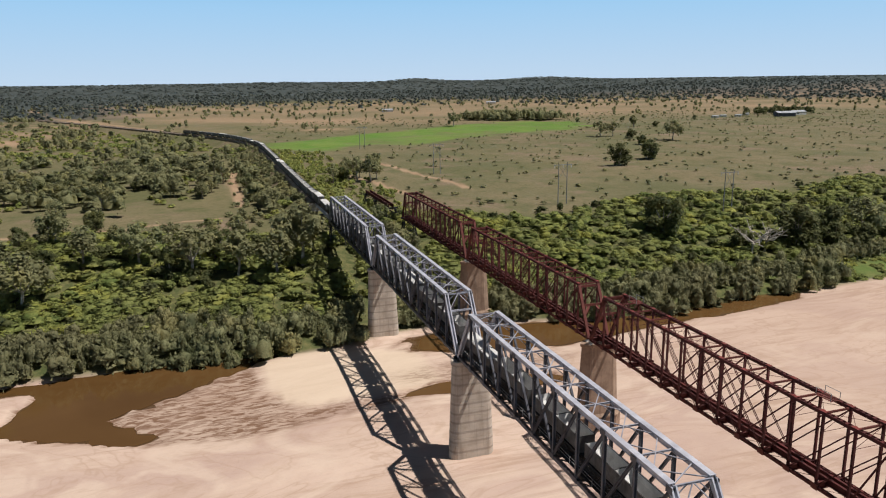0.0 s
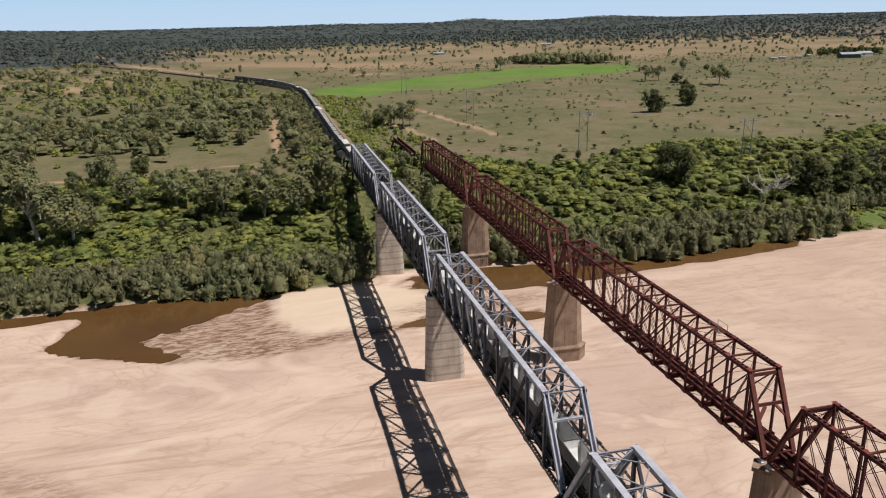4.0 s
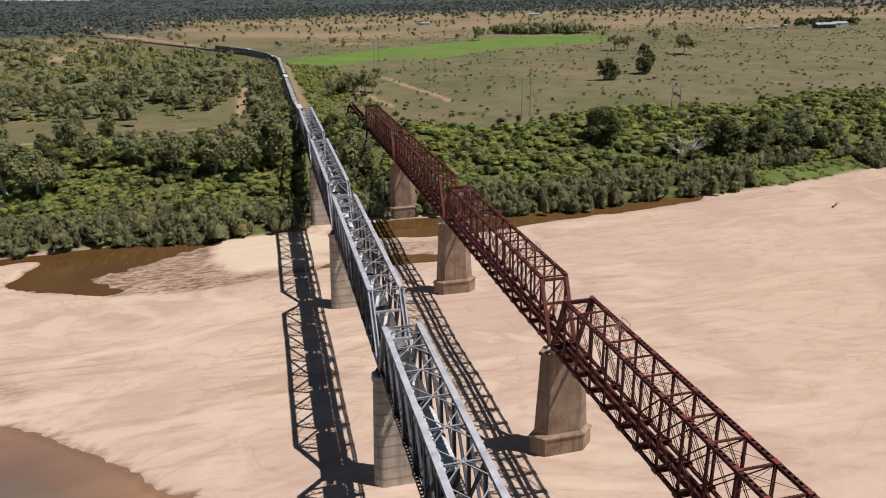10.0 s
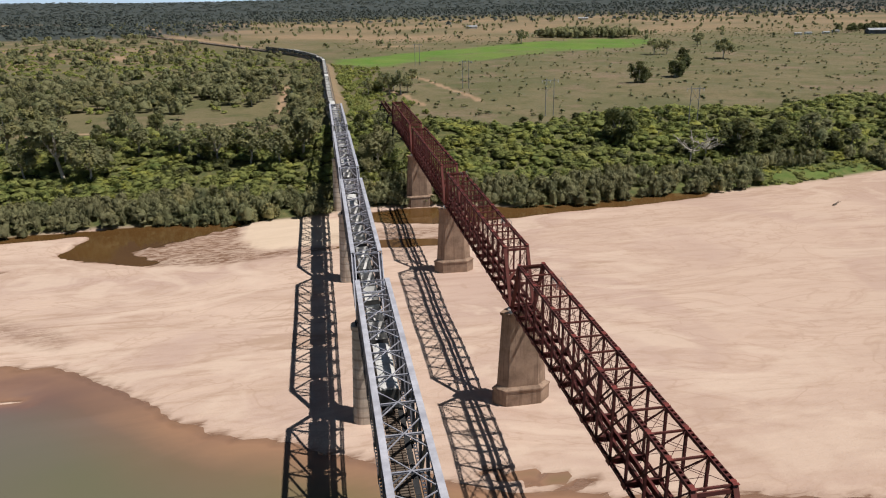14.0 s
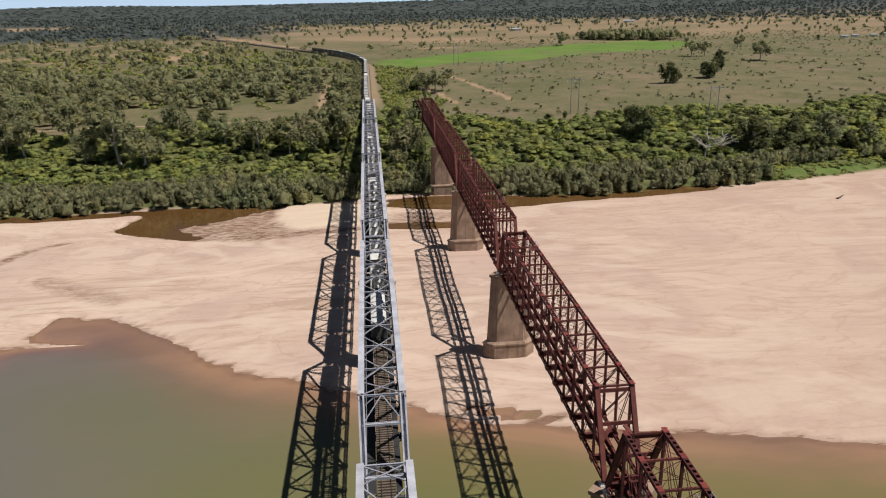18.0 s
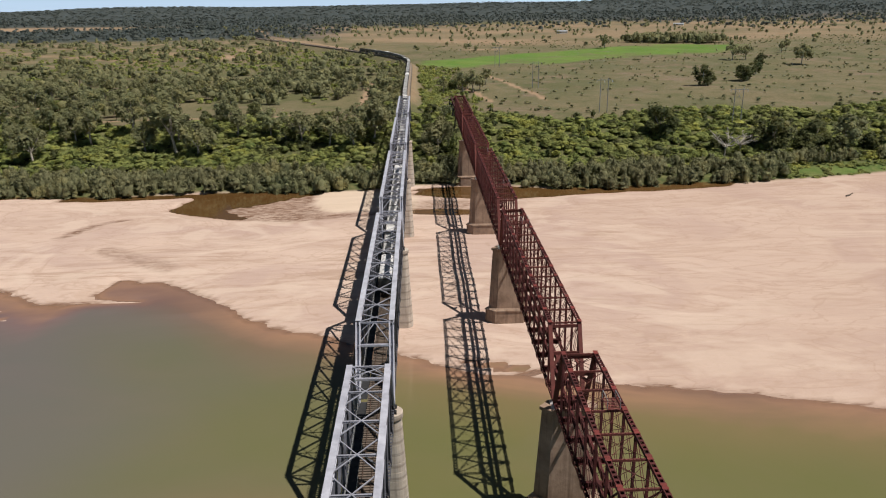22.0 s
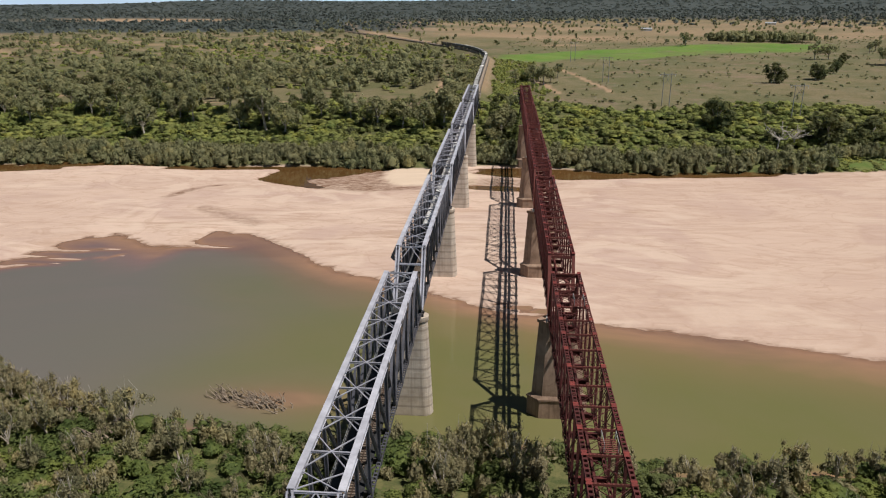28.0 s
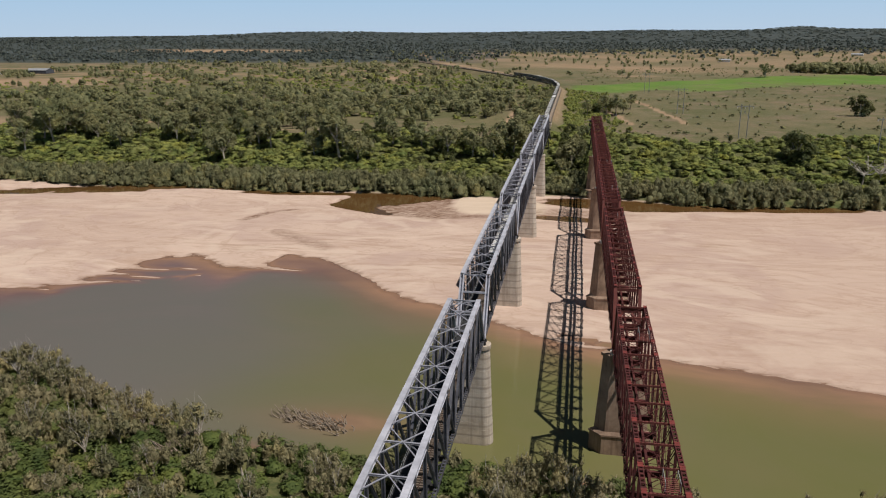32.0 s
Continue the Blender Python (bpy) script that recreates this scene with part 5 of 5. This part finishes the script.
while done < 190:
    x, y = rr.uniform(-330, -14), rr.uniform(100, 300)
    clear = float(clearing(x, y)) + math.exp(-(((x + 60) / 30) ** 2 + ((y - 118) / 18) ** 2) ** 2)
    lane = abs(x + 29.0) < 5 and y > 155
    if lane or rr.random() < clear * 0.93 or (y < 180 and rr.random() < 0.4):
        continue
    plant(GUMS if rr.random() < 0.8 else DARKS, x, y, rr, rr.uniform(0.6, 0.95))
    done += 1


def stuff(name, label, category, v, f, mat):
    return tagged(new(name, fast_mesh(name, v, f, mat)), label, category, kind="stuff")


def scatter(n, x0, x1, y0_, y1, keep, seed):
    r = np.random.RandomState(seed)
    xs, ys = r.uniform(x0, x1, n * 6), r.uniform(y0_, y1, n * 6)
    ok = r.rand(n * 6) < keep(xs, ys)
    return xs[ok][:n], ys[ok][:n], r


def off_bridge(x, y):
    return (np.abs(x - GREY_X) > 4.6) | (y < -200) | ((np.abs(x - GREY_X) > 3.2) & (y < 95) & (y > 20))


def bushes(name, label, mat, xs, ys, r, rad, tall, leaf, per, hang=0.0, lobes=3):
    rx = r.uniform(rad[0], rad[1], len(xs))
    hz = r.uniform(tall[0], tall[1], len(xs))
    zs = height(xs, ys)
    parts_c, parts_r = [], []
    for k in range(lobes):
        q, u = r.uniform(0, 6.28, len(xs)), r.uniform(0.15, 0.65, len(xs))
        f = r.uniform(0.5, 0.8, len(xs))
        parts_c.append(np.stack([xs + np.cos(q) * rx * u, ys + np.sin(q) * rx * u, zs + hz * r.uniform(0.28, 0.56, len(xs))], -1))
        parts_r.append(np.stack([rx * f, rx * f, hz * 0.56 * r.uniform(0.7, 1.05, len(xs))], -1))
    c, ra = np.concatenate(parts_c), np.concatenate(parts_r)
    v, f = leafy(c, ra, np.full(len(c), per), leaf, 0.9, 3, up=0.75, hang=hang, core=0.8)
    return stuff(name, label, "bushes", v, f, mat)


xs, ys, r = scatter(1600, -440, 330, -20, 30, lambda x, y: ((y - far_bank(x) > -4.0) & (y - far_bank(x) < 17 + 3 * np.sin(x / 13)) & off_bridge(x, y) & ((x < 168) | (x > 230) | (y - far_bank(x) > 12))) * 1.0, 1)
bushes("riverside_thicket", "grey-green feathery thicket along the far waterline", WILLOW, xs, ys, r, (1.5, 3.3), (4.0, 7.4), 0.50, 46, 1.6)
patch = lambda x, y: smooth(-1.5, -0.7, wob(x, y, 34, 0.4)) * (1 - 0.85 * clearing(x, y))
xs, ys, r = scatter(3500, -440, 330, 0, 118, lambda x, y: ((y - far_bank(x) > 13) & (y - far_bank(x) < 100 + 12 * np.sin(x / 21)) & off_bridge(x, y) & (np.abs(x - RED_X) > 2.5)) * patch(x, y), 2)
bushes("bank_shrubs", "bright green rounded shrubs covering the far bank", SHRUB, xs, ys, r, (2.2, 5.2), (1.5, 4.0), 0.46, 24)
xs, ys, r = scatter(420, -420, 320, 0, 118, lambda x, y: ((y - far_bank(x) > 13) & (y - far_bank(x) < 105) & off_bridge(x, y)) * 1.0, 3)
bushes("dark_shrubs", "dark leafy shrubs among the bank scrub", DARKLEAF, xs, ys, r, (1.4, 3.0), (2.2, 4.6), 0.5, 24)
xs, ys, r = scatter(2600, 20, 1000, 95, 900, lambda x, y: (x > track_x(y) + 9) * (0.35 + 0.5 * smooth(-0.2, 0.5, wob(x, y, 120, 2.0))) * (1 - lush_mask(x, y)), 4)
bushes("plain_shrubs", "scattered low shrubs on the dry plain", GUM, xs, ys, r, (0.8, 3.2), (0.7, 2.6), 0.55, 12, lobes=1)
xs, ys, r = scatter(500, -5, 120, 100, 420, lambda x, y: smooth(60, 8, x - track_x(y)) * (x > track_x(y) + 9), 14)
bushes("lineside_shrubs", "green shrubs beside the railway embankment", SHRUB, xs, ys, r, (0.9, 2.6), (1.0, 3.2), 0.6, 20)
xs, ys, r = scatter(420, -120, 5, 96, 460, lambda x, y: smooth(-40, -4, x - track_x(y)) * (x < track_x(y) - 3.2), 24)
bushes("embankment_scrub", "dark green scrub on the embankment's west side", GUM, xs, ys, r, (0.9, 2.4), (1.0, 3.4), 0.6, 22)
xs, ys, r = scatter(150, 160, 250, -14, 22, lambda x, y: ((y - far_bank(x) > -3) & (y - far_bank(x) < 13)) * smooth(-0.6, 0.2, wob(x, y, 14)), 31)
bushes("low_bank_greens", "low bright green growth at the sand's edge", SHRUB, xs, ys, r, (0.7, 2.0), (0.4, 1.3), 0.5, 26)
log = hold("driftwood_log", Matrix.Translation((177, -43, level(177, -43) + 0.25)) @ Matrix.Rotation(0.5, 4, "Z"), label="dark stranded log lying on the sand", category="driftwood")
bm = bmesh.new()
limb(bm, (-2.2, 0, 0), (0.3, 0.1, 0.15), 0.38, 0.3, 8), limb(bm, (0.3, 0.1, 0.15), (2.6, 0.5, 0.5), 0.3, 0.12, 8)
piece("trunk", bm_mesh("trunk", bm, TIMBER), log)
bm = bmesh.new()
limb(bm, (0.3, 0.1, 0.15), (1.4, -0.9, 1.0), 0.16, 0.05, 6)
piece("branch", bm_mesh("branch", bm, TIMBER), log)
# woods further off


def woody(x, y):
    """How closely the woodland west of the line stands: clearings with dry grass between."""
    k = smooth(450, 320, y + 40 * wob(x, y, 130, 0.3)) + 0.45 * smooth(0.05, 0.45, wob(x, y, 170, 1.9)) + 0.12
    k = k * (1 - np.exp(-(((x + 470) / 150) ** 2 + ((y - 125) / 40) ** 2) ** 2)) * (1 - 0.9 * np.exp(-(((x + 720) / 140) ** 2 + ((y - 530) / 100) ** 2) ** 2))
    return np.clip(k, 0, 1) * (1 - 0.93 * clearing(x, y))


keep_wood = lambda x, y: ((x < track_x(y) - 12) & ((np.abs(x + 29.0) > 5) | (y > 380))) * (0.08 + 0.87 * smooth(-0.2, 0.25, wob(x, y, 95, 1.0) + 0.25 * smooth(420, 200, y))) * woody(x, y)
xs, ys, r = scatter(1750, -900, -14, 120, 1150, keep_wood, 5)
bushes("open_woodland", "open gum woodland west of the railway", GUM, xs, ys, r, (3.4, 6.6), (6.0, 10.5), 0.8, 18)
xs, ys, r = scatter(1500, -700, 0, 110, 900, lambda x, y: (x < track_x(y) - 8) * ((np.abs(x + 29.0) > 5) | (y > 380)) * (0.25 + 0.25 * wob(x, y, 90) + 0.6 * smooth(360, 470, y) * smooth(820, 640, y) * smooth(-520, -300, x)) * (1 - 0.8 * clearing(x, y)), 6)
bushes("woodland_undergrowth", "low green undergrowth of the woodland", SHRUB, xs, ys, r, (1.4, 4.4), (1.2, 3.6), 0.8, 12)
xs, ys, r = scatter(170, 290, 480, 690, 880, lambda x, y: np.exp(-(((x - 378) / 58) ** 2 + ((y - 778 + 0.35 * (x - 378)) / 34) ** 2) ** 2), 15)
bushes("field_copse", "dark copse beyond the green field", GUM, xs, ys, r, (4.5, 7.5), (11.0, 15.0), 1.2, 22)
xs, ys, r = scatter(900, -700, 1500, 620, 2000, lambda x, y: (x > track_x(y) + 15) * (0.25 + 0.6 * smooth(0.0, 0.5, wob(x, y, 260, 0.3)) * smooth(700, 1100, y)) * (1 - lush_mask(x, y)), 7)
bushes("plain_trees", "scattered trees over the far plain", GUM, xs, ys, r, (2.6, 5.0), (5.0, 10.0), 1.3, 8, lobes=2)
rad_of = lambda x, y: np.hypot(x, y + 300)
in_view = lambda x, y: (np.abs(np.arctan2(x, y + 340)) < 1.02)
# distant and horizon woods carry painted haze in their leaf colour
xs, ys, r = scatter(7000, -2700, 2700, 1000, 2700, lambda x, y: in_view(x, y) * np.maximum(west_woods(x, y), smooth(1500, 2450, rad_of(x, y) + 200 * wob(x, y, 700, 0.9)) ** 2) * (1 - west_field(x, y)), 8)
bushes("distant_woods", "distant gum woods across the plain", HAZELEAF, xs, ys, r, (6.0, 12.0), (7.0, 12.0), 2.2, 8, lobes=1)
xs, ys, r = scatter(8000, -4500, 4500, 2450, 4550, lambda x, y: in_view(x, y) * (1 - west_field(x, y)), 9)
bushes("horizon_woods", "unbroken dark woods out to the horizon", HAZELEAF, xs, ys, r, (10.0, 20.0), (3.5, 6.0), 3.0, 6, lobes=1)

# near bank
for i in range(150):
    x = rr.uniform(-135, 95)
    d = rr.uniform(1.5, 46) if rr.random() < 0.75 else rr.uniform(0.5, 8)
    y = float(near_bank(np.array([x]))[0]) - d
    if abs(x - GREY_X) < 5 or abs(x - RED_X) < 5 or (abs(x + 56) < 7 and abs(y + 268) < 6) or y < -290:
        continue
    if (x > -20 and d < 6 and rr.random() < 0.5) or (-46 < x < -16 and d < 9):
        continue
    plant(NEARS, x, y, rr, rr.uniform(0.6, 0.95))
for x, y, k in ((12, -243, 1.0), (18, -241, 1.05), (21, -246, 0.9), (8, -247, 0.9), (56, -242, 1.0), (61, -246, 0.9), (50, -247, 0.8), (-82, -224, 0.8), (-92, -219, 0.8), (-104, -217, 0.85), (-70, -228, 0.85), (-63, -232, 0.85), (80, -246, 0.8)):
    plant(NEARS, x, y, rr, k)
xs, ys, r = scatter(1250, -150, 110, -292, -208, lambda x, y: ((near_bank(x) - y > 1.5) & (np.hypot(x + 56, y + 268) > 6)) * smooth(-1.5, -0.6, wob(x, y, 26, 0.8)), 10)
bushes("near_bank_shrubs", "green creeper and rounded shrubs on the near bank", CREEPER, xs, ys, r, (1.6, 3.4), (1.4, 3.6), 0.34, 60)
xs, ys, r = scatter(560, -150, 110, -285, -208, lambda x, y: (near_bank(x) - y > 0.2) * 1.0, 12)
bushes("near_bank_scrub", "dry grey-brown scrub on the near bank", BANKLEAF, xs, ys, r, (0.9, 2.0), (2.0, 5.0), 0.42, 60, 2.2)


def dead_branches(name, n, reach, rise, seed, label, category):
    """A heap of bare, crooked grey branches."""
    r = random.Random(seed)
    root = hold(name, label=label, category=category)
    for i in range(n):
        bm = bmesh.new()
        a = Vector((r.uniform(-1, 1) * reach[0], r.uniform(-1, 1) * reach[1], -0.3))
        for k in range(3):
            b = a + Vector((r.uniform(-1.5, 0.5), r.uniform(-0.6, 0.6), r.uniform(0.3, 0.9))) * rise
            limb(bm, a, b, 0.19 - 0.045 * k, 0.145 - 0.045 * k, 5)
            a = b
        piece("branch", bm_mesh("branch", bm, DEADWOOD), root)
    return root


d = dead_branches("driftwood_heap", 110, (8.0, 1.6), 1.15, 3, "bleached flood-drift branches standing in the river", "driftwood")
d.matrix_world = Matrix.Translation((-30.5, -222.8, WATER_Z - 0.4)) @ Matrix.Rotation(-0.25, 4, "Z")
d = dead_branches("fallen_branches", 16, (3.0, 2.0), 0.9, 4, "bleached fallen branches on the near bank", "driftwood")
d.matrix_world = Matrix.Translation((-64, -229, level(-64, -229) + 2.2))
d = dead_branches("fallen_branches", 14, (2.0, 2.0), 0.9, 6, "bleached fallen branches on the near bank", "driftwood")
d.matrix_world = Matrix.Translation((-52, -240, level(-52, -240) + 2.0))


def dead_tree(x, y, h, seed):
    r = random.Random(seed)
    root = hold("dead_tree", Matrix.Translation((x, y, level(x, y))), label="bare grey dead tree with tangled limbs", category="tree")
    bm = bmesh.new()
    limb(bm, (0, 0, -0.5), (0.4, 0, h * 0.35), 0.45, 0.33, 8)
    piece("trunk", bm_mesh("trunk", bm, PALEWOOD), root)
    for i in range(9):
        bm = bmesh.new()
        a = Vector((0.4, 0, h * 0.33))
        q = 6.28 * i / 9
        for k in range(4):
            b = a + Vector((math.cos(q) * r.uniform(0.8, 1.6), math.sin(q) * r.uniform(0.8, 1.6), r.uniform(-0.1, 1.3))) * h * 0.13
            limb(bm, a, b, 0.30 - 0.055 * k, 0.25 - 0.055 * k, 6)
            c = a.lerp(b, 0.6) + Vector((r.uniform(-1, 1), r.uniform(-1, 1), r.uniform(0.1, 1))) * h * 0.12
            limb(bm, a.lerp(b, 0.6), c, 0.15, 0.06, 5)
            a, q = b, q + r.uniform(-0.7, 0.7)
        piece("limb", bm_mesh("limb", bm, PALEWOOD), root)


dead_tree(152, 20, 15, 2)
dead_tree(160, 22, 12, 5)

# ---- power line, sheds and houses ----


def power_frame(x, y, h, gap):
    root = hold("power_pole", Matrix.Translation((x, y, level(x, y) - 0.3)), label="tall grey twin-pole power frame with crossarm", category="power pole", group="poles of the power line")
    for sx in (-gap / 2, gap / 2):
        bm = bmesh.new()
        limb(bm, (sx, 0, 0), (sx, 0, h), 0.26, 0.17, 8)
        piece("pole", bm_mesh("pole", bm, POLE_GREY), root)
    piece("crossarm", boxes("crossarm", [((gap + 5, 0.22, 0.3), (0, 0, h - 1.2))], POLE_GREY), root)
    for sx in (-gap / 2 - 2.2, 0, gap / 2 + 2.2):
        piece("insulator", boxes("insulator", [((0.22, 0.22, 1.1), (sx, 0, h - 1.9))], WHITE_WALL), root)
    for a, b in ((-1, 1), (1, -1)):
        piece("brace", solid("brace", 0.12, 0.12, POLE_GREY), root, along((a * gap / 2, 0, h * 0.62), (b * gap / 2, 0, h - 1.4)))


for x, y in ((114, 103), (175, 63), (96, 240), (86, 420)):
    power_frame(x, y, 20, 4.4)


def building(name, x, y, w, d, h, wall, roof, turn, label):
    """A gabled shed or house with door, window and overhanging roof."""
    root = hold(name, Matrix.Translation((x, y, level(x, y) - 0.2)) @ Matrix.Rotation(turn, 4, "Z"), label=label, category="building")
    bm = bmesh.new()
    pts = [(-w / 2, 0), (w / 2, 0), (w / 2, h), (0, h + w * 0.16), (-w / 2, h)]
    a = [bm.verts.new((px, -d / 2, pz)) for px, pz in pts]
    b = [bm.verts.new((px, d / 2, pz)) for px, pz in pts]
    bm.faces.new(a), bm.faces.new(b[::-1])
    for i in range(5):
        j = (i + 1) % 5
        bm.faces.new((a[i], b[i], b[j], a[j]))
    piece("wall", bm_mesh("wall", bm, wall), root)
    for s in (-1, 1):
        ln = math.hypot(w / 2 + 0.5, (w / 2 + 0.5) * 0.32)
        m = Matrix.Translation((s * (w / 4 + 0.2), 0, h + w * 0.08 + 0.1)) @ Matrix.Rotation(s * math.atan(0.32), 4, "Y")
        piece("roof", boxes("roof", [((ln, d + 0.8, 0.12), (0, 0, 0))], roof), root, m)
    piece("door", boxes("door", [((w * 0.3, 0.1, h * 0.75), (0, -d / 2 - 0.05, h * 0.37))], SHED_WALL), root)
    piece("window", boxes("window", [((0.1, d * 0.2, h * 0.3), (-w / 2 - 0.05, d * 0.15, h * 0.55))], SHED_WALL), root)


building("farm_shed", 756, 655, 14, 26, 5.5, SHED_WALL, ROOF_IRON, 1.3, "dark farm shed with blue-grey iron roof")
building("farm_shed", 790, 667, 12, 22, 4.5, WHITE_WALL, ROOF_IRON, 1.5, "pale farm shed with iron roof among trees")
for i, (x, y) in enumerate(((704, 690), (728, 702), (668, 678), (644, 665))):
    building("site_hut", x, y, 4, 9, 2.8, WHITE_WALL, ROOF_IRON, 1.4, "small white site hut on the plain")
building("farmhouse", 290, 1150, 12, 20, 4, WHITE_WALL, ROOF_IRON, 1.4, "small white farmhouse on the far plain")
building("farmhouse", 640, 1500, 14, 24, 4, WHITE_WALL, ROOF_IRON, 1.2, "small white farmhouse on the far plain")
building("packing_shed", -850, 735, 18, 40, 5, SHED_WALL, ROOF_IRON, 1.5, "long dark packing shed with iron roof")
building("packing_shed", -905, 725, 12, 14, 4.5, WHITE_WALL, ROOF_IRON, 0.4, "small white shed beside the packing shed")
xs, ys, r = scatter(26, 752, 850, 690, 745, lambda x, y: 0.5 + 0 * x, 13)
bushes("farm_trees", "dark shade trees round the farm sheds", DARKLEAF, xs, ys, r, (5.0, 8.5), (9.0, 14.0), 1.4, 30)
